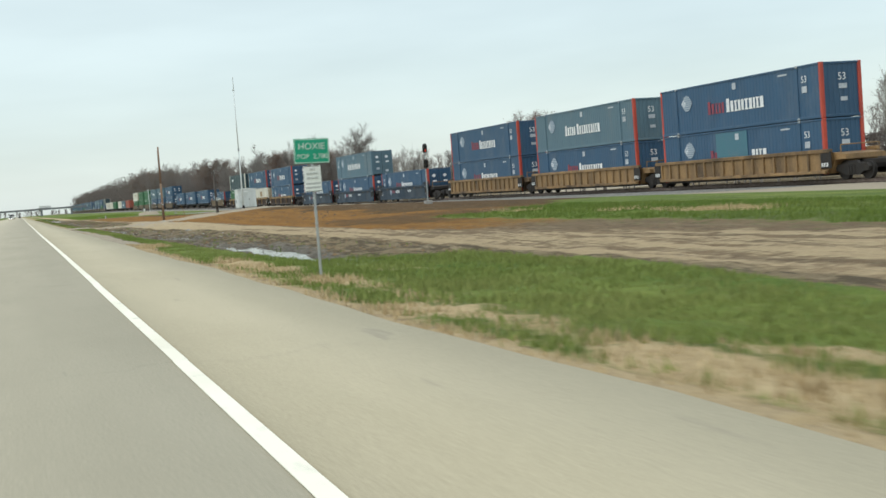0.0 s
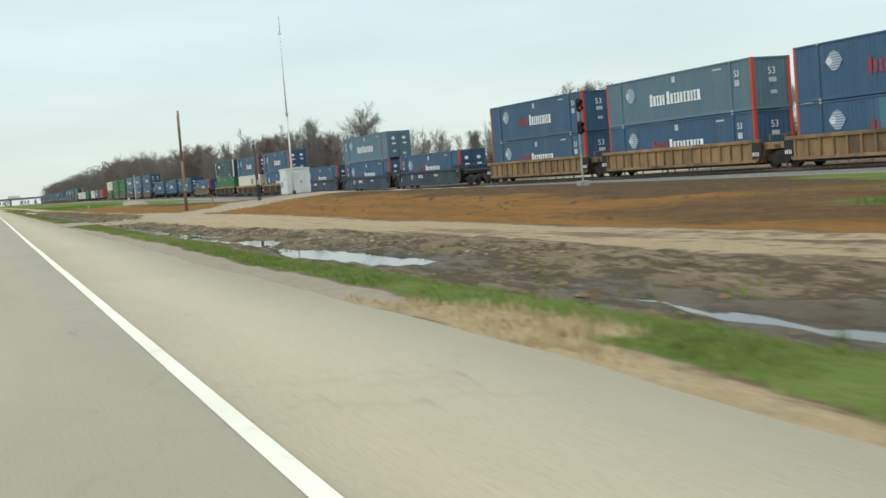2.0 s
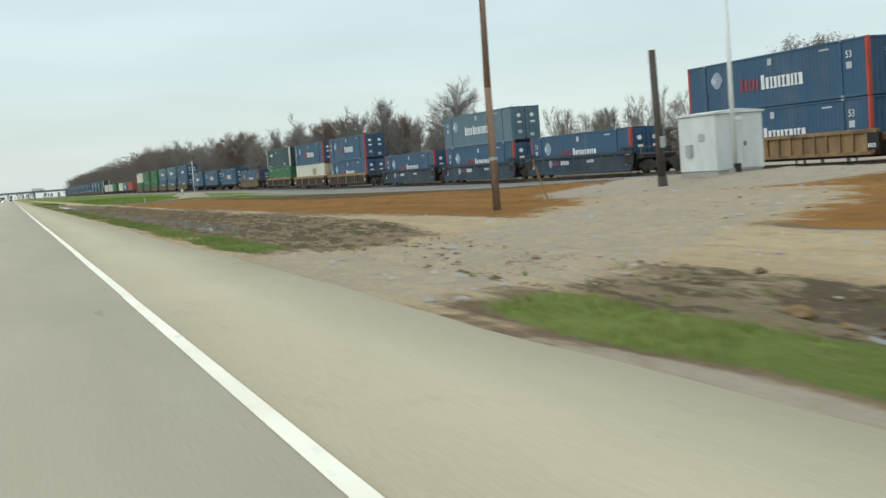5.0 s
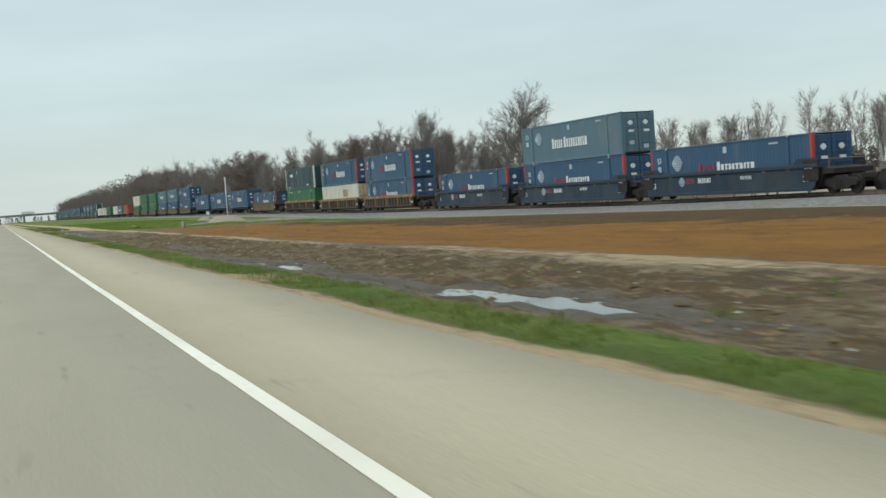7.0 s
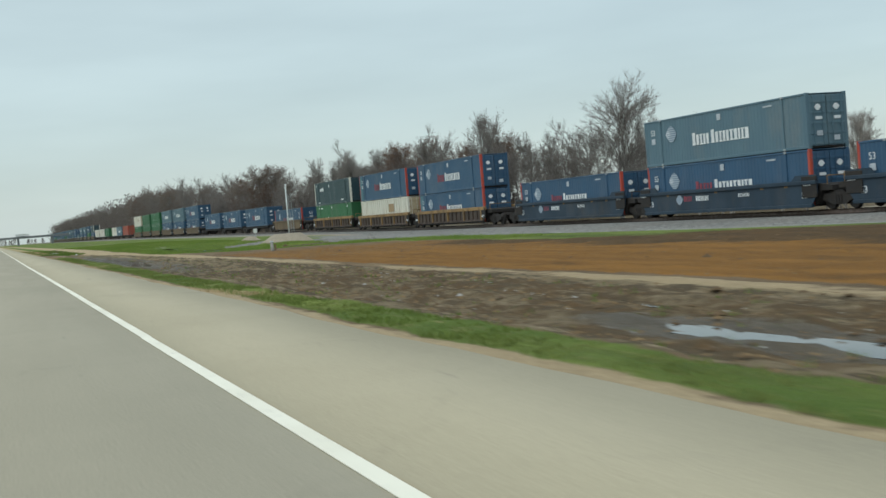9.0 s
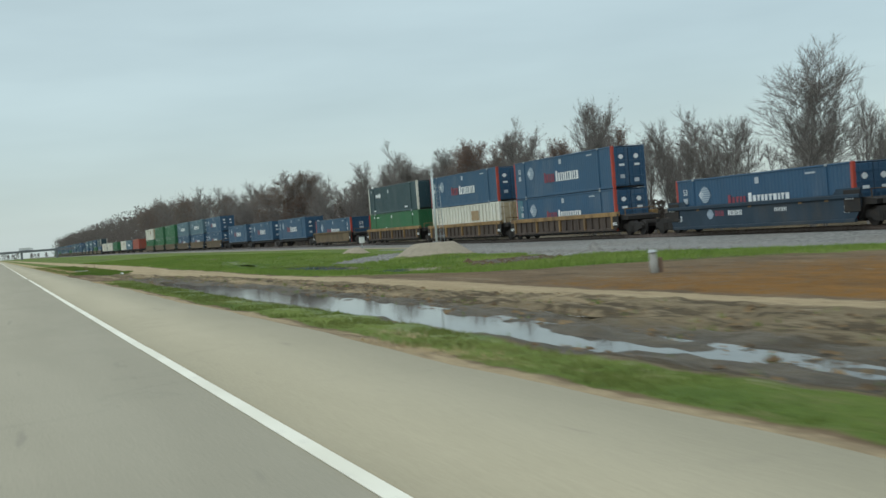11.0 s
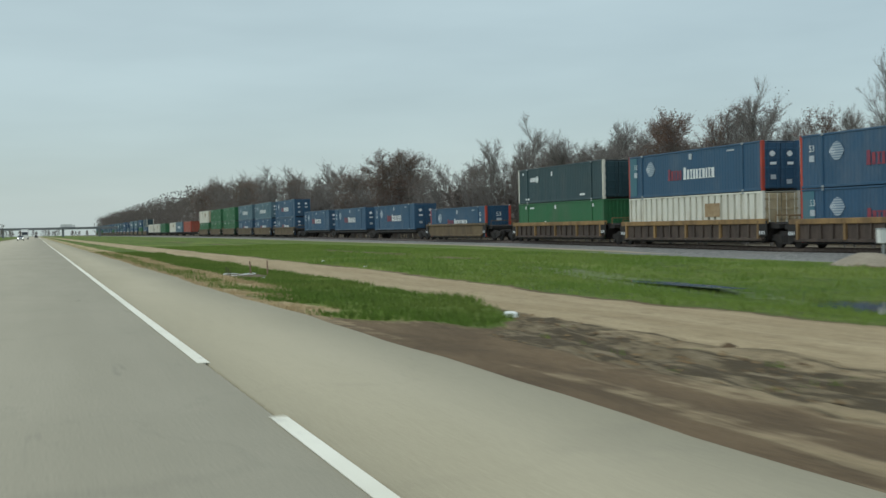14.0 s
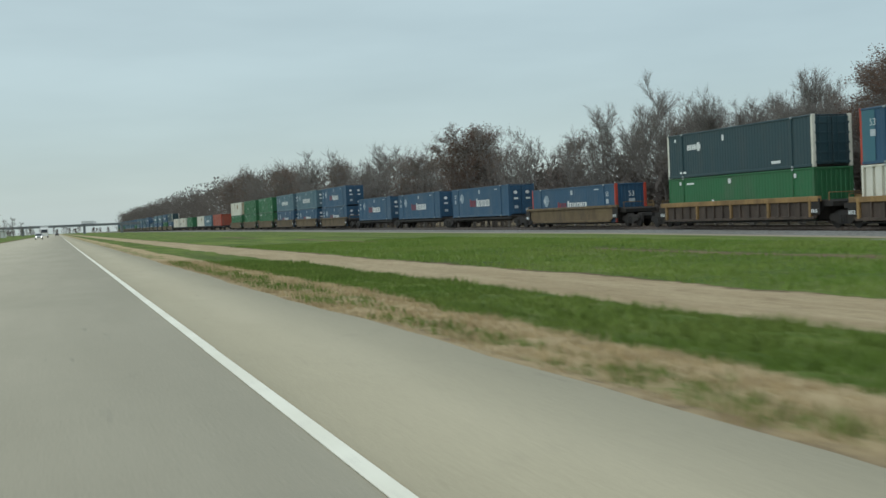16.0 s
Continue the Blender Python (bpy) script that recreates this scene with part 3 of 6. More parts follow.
def bank_foot(y):
    """How far the grey ballast has run down towards the road."""
    return np.interp(y, (205, 240, 266, 274, 280, 285, 294, 297, 300, 304, 308, 313, 322, 345, 400, 420), (42, 38, 35, 28.5, 28.8, 36, 34, 27.5, 23.6, 23.0, 27.5, 34, 40, 47, 58, 62)) + 0.7 * wob(y * 0.8, 6)


def land(x, y):
    """Smooth height of the ground for arrays x, y."""
    ys = np.array([p[0] for p in PROFILES], dtype=float)
    cols = [np.interp(y, ys, [p[1][i] for p in PROFILES]) for i in range(8)] + [toe_z(y)]
    z = np.full_like(x, -0.07)
    for i in range(8):
        a, b = PROFILE_X[i], PROFILE_X[i + 1]
        t = step(a, b, x) if i < 7 else np.clip((x - a) / (b - a), 0, 1)
        z = np.where(x >= a, cols[i] + (cols[i + 1] - cols[i]) * t, z)
    mound = 1 - np.clip((np.hypot((x - 30.2), (y - 298.2) * 0.9) - 1.5) / 1.5, 0, 1)
    z = z + mound * np.maximum(0.12 - z, 0)
    mound = 1 - step(0.3, 1.5, np.hypot((x - 30.6), (y - 320) * 0.8))
    z = z + mound * np.maximum(-0.05 - z, 0)
    dig, level = puddle_depth(x, y, True)
    return z * (1 - dig) + (level - 0.075) * dig


def rough_land(x, y):
    """The same with clods, ruts and hummocks."""
    z = land(x, y)
    near = (x > 3.9) & (x < 36) & (y > -40) & (y < 420)
    c = covers(x, y)
    amp = (1 - np.interp(y, (100, 125, 205, 225), (0.55, 0.15, 0.15, 0.45)) * puddle_depth(x, y)) * (0.015 + 0.03 * c["grass"] + 0.065 * c["mud"] + 0.025 * c["orange"])
    for i in np.nonzero(near)[0]:
        p = Vector((x[i], y[i] * 0.7, 0))
        z[i] += amp[i] * (noise.noise(p * 0.9) * 1.2 + noise.noise(p * 2.7) * 0.9)
    ruts = np.where(near, np.sin(x * 7 + wob(y * 0.4) * 2) * 0.025 * (c["mud"] + c["pale"] * 0.4), 0)
    return z + ruts


def covers(x, y):
    """How much of each cover lies at x, y."""
    edge = 3.72 + 0.15 * wob(y * 0.8, 1)
    drive = step(97, 101, y - (x - 4) * 0.75) * (1 - step(108, 113, y - (x - 4) * 0.75)) * (1 - step(17, 21, x))
    g1 = np.interp(y, (-60, 10, 19, 25, 27.5, 30, 44, 52, 60, 70, 94, 125, 225, 232, 272, 288, 297, 302, 307, 420, 5000), (9.0, 9.2, 10.4, 10.0, 7.3, 6.2, 6.0, 5.75, 5.7, 5.85, 5.7, 5.5, 5.4, 5.7, 5.65, 5.4, 5.8, 8.2, 9.1, 9.2, 9.2)) + 0.2 * wob(y, 2)
    m1 = np.interp(y, (-60, 20, 35, 70, 84, 108, 122, 140, 230, 250, 276, 284, 292, 300, 308), (9.2, 10.8, 10.8, 10.4, 8.9, 8.9, 10.8, 11.1, 11.1, 10.8, 10.3, 9.1, 8.5, 8.4, 8.9)) + 0.2 * wob(y * 0.5, 3)
    t1 = np.interp(y, (-60, 20, 45, 90, 120, 220, 240, 275, 300), (18.0, 17.5, 13.8, 13.0, 12.1, 12.0, 12.1, 12.2, 12.5)) + 0.25 * wob(y * 0.5, 4)
    start = edge + np.interp(y, (28, 36, 48, 78, 92, 290, 304), (0.15, 0.3, 0.75, 0.75, 0.35, 0.3, 0.15))
    grass = step(start, start + 0.5, x) * (1 - step(g1 - 0.35, g1 + 0.3, x)) * (1 - drive) * (1 - 0.85 * step(273.5, 277, y + (x - 5) * 0.5) * (1 - step(298.0, 300.5, y + (x - 6) * 0.6)))
    mud = step(g1 - 0.2, g1 + 0.3, x) * (1 - step(m1 - 0.6, m1 + 0.6, x))
    pale = step(m1 - 0.5, m1 + 0.4, x) * (1 - step(t1 - 0.4, t1 + 0.4, x))
    lawn = step(t1 - 0.1, t1 + 0.6, x) * step(252, 268, y + (x - 14) * 1.2)
    near = y - np.maximum(x - 24, 0) * 1.65
    lawn = np.maximum(lawn, (step(19.3, 21.0, x + 0.5 * wob(y, 5)) + 0.33 * step(15, 18, x + wob(y, 5))).clip(0, 1) * (1 - step(50, 63, near + wob(x, 2) * 3)))
    lawn = np.maximum(lawn, step(24.5, 27, x + wob(y, 6)) * step(206, 228, y))
    # thinned grass drawn in for the dark shading lines along ditch edges
    wet = np.exp(-((x - 21.5 - 0.012 * (y - 340) - 0.5 * wob(y * 0.3, 2)) / 0.9) ** 2) * step(312, 325, y) * step(-0.35, 0.2, wob(y * 0.25, 6))
    lawn = lawn * (1 - 0.75 * wet) * (1 - 0.85 * seep(x, y))
    orange = step(t1 - 0.2, t1 + 0.6, x) * step(30, 44, y) * (1 - 0.4 * step(205, 225, y)) * (1 - step(234, 260, y)) * (1 - lawn)
    gravel = 1 - step(5.0, 8.5, np.hypot((x - 23) * 1.0, (y - 121) * 0.85))
    gravel = np.maximum(gravel, 1 - step(5.0, 7.5, np.hypot((x - 31) * 0.55, (y - 124) * 0.8)))
    gravel = np.maximum(gravel, 1 - step(2.5, 3.3, np.hypot(x - 30.2, (y - 298.2) * 0.9)))
    gravel = np.maximum(gravel, 1 - step(0.9, 1.7, np.hypot(x - 30.6, (y - 320) * 0.8)))
    gravel = np.maximum(gravel, step(0, 4, x - np.interp(y, (150, 300), (55, 66))) * (1 - step(96, 104, x)))
    gravel = np.maximum(gravel, 0.9 * step(34, 41, x) * step(222, 245, y) * (1 - step(296, 308, y)))
    gravel = np.maximum(gravel, drive * 0.55)
    gravel = np.maximum(gravel, 0.8 * step(40, 48, y) * (1 - step(92, 102, y)) * step(3.4, 3.5, x) * (1 - step(start + 0.05, start + 0.4, x)))
    pale = np.maximum(pale, drive)
    patch = step(0.35, 0.75, wob(y * 0.45, 7) * 0.9 + 0.25 * np.sin(x * 3 + y))
    straw = step(edge - 0.1, edge + 0.25, x) * (1 - step(edge + 0.45 + 0.5 * patch, edge + 0.9 + 0.9 * patch, x)) * (0.5 + 0.45 * patch) * np.interp(y, (38, 48, 95, 110, 290, 305), (1, 0.45, 0.45, 0.5, 0.5, 1))
    hay = np.exp(-((x - 24.0) / 1.1) ** 2) * step(0.0, 0.5, wob(y * 0.8, 9)) * (1 - step(55, 62, y))
    straw = np.maximum(straw, hay)
    tufts = np.interp(y, (22, 32, 95, 110), (1.0, 0.3, 0.3, 0.45)) * step(0.45, 0.8, np.sin(x * 1.7 + wob(y * 0.6, 3) * 3) * 0.6 + wob(y * 0.55, 8) * 0.7) * 0.62
    straw = np.maximum(straw, tufts * grass * (1 - step(9.5, 11, x)))
    litter = step(88, 94, x) * 0.8
    grass = np.maximum(grass, lawn) * (1 - gravel)
    left = 1 - step(-12, -9.6, x)
    grass = np.maximum(grass, left * 0.8)
    late = np.exp(-((x - 5.4 - 0.35 * wob(y * 0.5, 5)) / 0.65) ** 2) * step(306, 314, y) * (0.88 + 0.12 * step(-0.3, 0.3, wob(y * 0.6, 4)))
    late = np.maximum(late, np.exp(-((x - 4.9 - 0.3 * wob(y, 2)) / 0.6) ** 2) * (1 - step(26, 34, y)) * (0.5 + 0.45 * step(-0.2, 0.4, wob(y * 0.7, 1))))
    late = np.maximum(late, 0.52 * step(306, 314, y) * step(edge, edge + 0.2, x) * (1 - step(4.9, 5.6, x)))
    straw = np.maximum(straw, late)
    dark = seep(x, y)
    dark = dark + step(19.5, 24.0, x + wob(y, 6) * 1.8) * (1 - step(62, 66, x)) * step(55, 75, y) * (1 - step(225, 245, y)) * 0.9
    dark = np.maximum(dark, 0.47 * step(128, 140, y) * (1 - step(205, 222, y)) * step(5.4, 6.2, x) * (1 - step(10.2, 11.5, x)))
    dark = np.maximum(dark, 0.6 * step(13.5, 16.5, x + wob(y, 6)) * (1 - step(62, 66, x)) * step(44, 52, y) * (1 - step(62, 72, y)))
    mud = np.maximum(mud, litter)
    lawn = lawn * (1 - step(84, 90, x))
    grass = grass * (1 - step(84, 90, x))
    pale = pale * np.interp(y, (0, 45, 95, 118, 135, 212, 235, 280, 312), (0.5, 0.55, 0.9, 0.9, 0.6, 0.6, 0.9, 0.95, 1.3))
    pale = np.maximum(pale, (0.75 - 0.6 * step(40, 48, y) * (1 - step(92, 102, y)) - 0.5 * step(275, 279, y) * (1 - step(300, 304, y))) * step(3.4, 3.5, x) * (1 - step(start + 0.05, start + 0.4, x)))
    pale = np.maximum(pale, 0.36 * step(277, 282, y) * (1 - step(299, 303, y)) * step(3.9, 4.4, x) * (1 - step(9, 10, x)))
    pale = np.maximum(pale, 0.34 * step(226, 240, y) * (1 - step(299, 303, y)) * step(7.9, 8.8, x) * (1 - step(10.5, 11.5, x)))
    pale = np.maximum(pale, 0.34 * step(66, 74, y) * (1 - step(100, 108, y)) * step(8.2, 8.9, x) * (1 - step(10.5, 11.5, x)))
    mud = np.maximum(mud, 0.42 * step(8, 10, x) * (1 - step(19, 21, x)) * (1 - step(40, 60, y)))
    for a in (grass, mud, orange):
        a[...] = np.clip(a, 0, 1)
    return {"grass": grass, "orange": orange * (1 - left), "mud": mud * (1 - left), "pale": pale * (1 - left), "gravel": gravel, "straw": straw * (1 - left), "dark": dark, "seep": seep(x, y)}


def sheet(name, xs, ys, height, material, masks=True):
    gx, gy = np.meshgrid(xs, ys)
    x, y = gx.ravel(), gy.ravel()
    z = height(x, y)
    nx, ny = len(xs), len(ys)
    i = (np.arange(ny - 1)[:, None] * nx + np.arange(nx - 1)[None, :]).ravel()
    me = quick_mesh(name, np.stack([x, y, z], 1), np.stack([i, i + 1, i + nx + 1, i + nx], 1), material, True)
    if masks:
        c = covers(x, y)
        for key, names in (("cover_a", ("grass", "orange", "mud")), ("cover_b", ("pale", "gravel", "straw"))):
            col = np.ones((len(x), 4), dtype=np.float32)
            for k, nm in enumerate(names):
                col[:, k] = c[nm]
            col[:, 3] = c["dark"] if key == "cover_b" else wetness(x, y)
            me.attributes.new(key, "FLOAT_COLOR", "POINT").data.foreach_set("color", col.ravel())
    return me


gxs = np.concatenate([(-2500, -1200, -600, -300, -150, -80, -45, -25, -16, -12, -10.2, -9.2, -4, 1, 3.2), np.arange(3.5, 9.5, 0.16), np.arange(9.5, 14, 0.25), np.arange(14, 36, 0.55),
                      np.arange(36, 70, 4), (70, 76, 82, 88, 94, 100, 112, 130, 160, 220, 320, 500, 900, 1600, 2500)])
gys = np.concatenate([(-200, -120), np.arange(-60, 0, 2.0), np.arange(0, 385, 0.4), np.arange(385, 620, 2.5), np.arange(620, 1300, 15), (1350, 1500, 1700, 2000, 2500, 3200, 4000, 5000)])
ground = new("ground", sheet("ground", gxs, gys, rough_land, M_GROUND))
tagged(ground, "grass verge, rutted mud and orange graded earth", "ground", kind="structure")

# loose ballast that has run down the bank, thinning out at its foot
def bank_land(x, y):
    foot = bank_foot(y)
    mask = step(foot - 0.8, foot + 0.8, x) * step(200, 240, y) * (1 - step(400, 425, y))
    mask = mask * step(3.0, 3.5, np.hypot(x - 30.2, (y - 298.2) * 0.9)) * step(1.6, 2.0, np.hypot(x - 30.6, (y - 320) * 0.8))
    return rough_land(x, y) + 0.07 * mask - 0.25 * (1 - mask)


bank = new("ballast_bank", sheet("ballast_bank", np.concatenate([np.arange(21, 36, 0.5), np.arange(36, 71, 2.0)]), np.arange(200, 425, 0.8), bank_land, M_BALLAST, False))
tagged(bank, "grey loose ballast run down the railway bank", "gravel bank", kind="structure")

# ---------------------------------------------------------------- road
rys = np.concatenate([np.arange(-60, 400, 1.0), np.arange(400, 1000, 10.0), (1200, 1600, 2200, 3000, 4000, 5000)])


def strip(name, x_left, x_right, z, depth, material):
    """A long slab; the sides may wander along y."""
    n = len(rys)
    xl, xr = x_left(rys), x_right(rys)
    ring = [np.stack([a, rys, np.full(n, h)], 1) for a, h in ((xl, z - depth), (xl, z), (xr, z), (xr + 0.03, z - depth))]
    v = np.concatenate(ring)
    i = np.arange(n - 1)
    f = np.concatenate([np.stack([i + a * n, i + 1 + a * n, i + 1 + b * n, i + b * n], 1) for a, b in ((0, 1), (1, 2), (2, 3))])
    return quick_mesh(name, v, f[:, ::-1], material)


road = new("road", strip("road", lambda y: np.full_like(y, -9.4), lambda y: np.full_like(y, 1.425), 0.0, 0.14, M_ROAD))
tagged(road, "worn pale grey asphalt highway", "road", kind="structure")
shoulder = new("road_shoulder", strip("road_shoulder", lambda y: np.full_like(y, 1.46), lambda y: 3.70 + 0.10 * wob(y * 0.8, 1), -0.004, 0.14, M_SHOULDER))
tagged(shoulder, "tan gritty asphalt road shoulder", "road shoulder", kind="structure")
for y0, y1 in ((-60, 289.9), (293.6, 3000)):
    g = Geo()
    n = int((y1 - y0) / 12) + 1
    for k in range(n):
        a, b = y0 + (y1 - y0) * k / n, y0 + (y1 - y0) * (k + 1) / n
        g.box(1.37 + 0.012 * math.sin(a), 1.49 + 0.012 * math.sin(a), a, b, 0.001, 0.006)
    tagged(new("edge_line", g.mesh("edge_line", M_LINE)), "white painted solid edge line, worn", "road marking", kind="structure")

# ---------------------------------------------------------------- puddles
for cx, cy, rx, ry, wz in PUDDLES:
    g = Geo()
    n = 60
    v = []
    for i in range(n + 1):
        yy = ry * 1.25 * (2 * i / n - 1)
        half = rx * 1.35 * math.sqrt(max(0.0, 1 - (2 * i / n - 1) ** 2)) + 0.01
        mid = 0.25 * float(wob(np.array(cy + yy), cx))
        v += [(mid - half, yy, 0), (mid + half, yy, 0)]
    g.add(v, [(2 * i, 2 * i + 1, 2 * i + 3, 2 * i + 2) for i in range(n)])
    ob = new("puddle", g.mesh("puddle", M_WATER))
    ob.location = (cx, cy, wz)
    tagged(ob, "shallow still puddle of muddy rainwater beside the road", "puddle", "puddles in the ditch", "structure")


# ---------------------------------------------------------------- track
def swept(name, section, material, y0=-60, y1=2400):
    """A section of (x, dz) points swept along the rails, dz from the rail head."""
    ys = np.concatenate([np.arange(y0, 900, 4.0), np.arange(900, y1 + 1, 30.0)])
    n, k = len(ys), len(section)
    v = np.concatenate([np.stack([np.full(n, x), ys, (toe_z(ys) - 0.05) if dz is None else rail_z(ys) + dz], 1) for x, dz in section])
    i = np.arange(n - 1)
    f = np.concatenate([np.stack([i + a * n, i + 1 + a * n, i + 1 + (a + 1) * n, i + (a + 1) * n], 1) for a in range(k - 1)])
    return quick_mesh(name, v, f[:, ::-1], material)


S = TRAIN_SCALE
AX = TRAIN_X + 1.3 * S
tagged(new("track_bed", swept("track_bed", [(69.0, None), (AX - 2.6 * S, -0.42), (AX + 2.6 * S, -0.42), (AX + 6.2 * S, None)], M_BALLAST)),
       "grey crushed stone ballast of the railway line", "track bed", kind="structure")
for side in (-1, 1):
    c = AX + side * 0.75 * S
    tagged(new("rail", swept("rail", [(c - .14, -.38), (c - .03, -.3), (c - .075, -.08), (c - .075, 0), (c + .075, 0), (c + .075, -.08), (c + .03, -.3), (c + .14, -.38)], M_RAIL)),
           "brown steel rail on sleepers", "rail", kind="structure")
g = Geo()
for k in range(720):
    y = 60 + k * 1.15
    z = float(rail_z(y))
    g.box(AX - 1.3 * S, AX + 1.3 * S, y - 0.24, y + 0.24, z - 0.6, z - 0.375)
tagged(new("sleepers", g.mesh("sleepers", M_TIE)), "dark timber sleepers bedded in ballast", "sleepers", kind="stuff")


# ---------------------------------------------------------------- train: containers
LENGTH, WIDTH, HEIGHT = 16.15, 2.6, 2.9
HL, HW = LENGTH / 2, WIDTH / 2
MESHES = {}


def kept(key, build):
    if key not in MESHES:
        MESHES[key] = build()
    return MESHES[key]


def corrugated(along, across, z0, z1, pitch, depth, material, name):
    """A corrugated panel in the x = 0 plane, proud towards -x."""
    g = Geo()
    n = max(2, int(round(2 * along / pitch)))
    p = 2 * along / n
    pts = []
    for i in range(n):
        y = -along + i * p
        if pitch > 0.5:
            pts += [(-0.02, y), (-0.02, y + p * 0.7), (depth, y + p * 0.73), (depth, y + p * 0.97)]
            continue
        pts += [(0.0, y), (0.0, y + p * 0.42), (-depth, y + p * 0.5), (-depth, y + p * 0.92)]
    pts.append((0.0, along))
    m = len(pts)
    v = [(x, y, z0) for x, y in pts] + [(x, y, z1) for x, y in pts]
    f = [(i, i + 1, m + i + 1, m + i) for i in range(m - 1)]
    v += [(across, -along, z0), (across, along, z0), (across, -along, z1), (across, along, z1)]
    f += [(2 * m, 2 * m + 1, 2 * m + 3, 2 * m + 2), (0, m, 2 * m + 2, 2 * m), (m - 1, 2 * m + 1, 2 * m + 3, 2 * m - 1)]
    return g.add(v, f).mesh(name, material)


FACE = Matrix(((0, 0, -1, 0), (-1, 0, 0, 0), (0, 1, 0, 0), (0, 0, 0, 1)))  # writing on the side that faces the road
REAR = Matrix(((1, 0, 0, 0), (0, 0, -1, 0), (0, 1, 0, 0), (0, 0, 0, 1)))  # writing on the rear end


def disc_mesh(r, material, name):
    g = Geo()
    n = 12
    v = [(0, 0, 0.006)] + [(r * math.cos(i * math.tau / n) * (1.25 if abs(math.cos(i * math.tau / n)) > 0.9 else 1), r * math.sin(i * math.tau / n), 0.006) for i in range(n)]
    return g.add(v, [(0, i + 1, (i + 1) % n + 1) for i in range(n)]).mesh(name, material)


def name_row(root, m, n, w, h, material, first, gap, label, keep=lambda a: True):
    """A row of upright plain bars with feet along a company name."""
    x = 0.0
    for i in range(n):
        hh, ww = (h * first, w * 0.95) if i == 0 else (h, w * (0.86, 1.0, 0.9, 0.7)[i % 4])

        shape = i % 3

        def bar():
            g = Geo().box(*((0.08 * ww, 0.92 * ww), (0.14 * ww, 0.86 * ww), (0.2 * ww, 0.7 * ww))[shape], 0, hh, 0, 0.006)
            if shape != 1:
                g.box(0, ww, 0, hh * 0.13, 0, 0.005)
            return (g.box(0, ww, hh * 0.87, hh, 0, 0.005) if shape == 2 else g).mesh("name_bar", material)

        me = kept(("bar", shape, round(ww, 3), round(hh, 3), material.name), bar)
        if keep(x):
            part("name_bar", me, root, m @ Matrix.Translation((x, 0, 0)), label)
        x += ww + gap


def plate_mesh(w, h, material, name):
    return Geo().box(-w / 2, w / 2, -h / 2, h / 2, 0, 0.008).mesh(name, material)


COLOURS = {"blue": (M_BLUE, "dark blue"), "teal": (M_TEAL, "faded grey-blue"), "dark": (M_DARK, "dark teal"), "green": (M_GREEN, "green"),
           "white": (M_WHITE, "dirty white"), "red": (M_REDBOX, "faded red")}


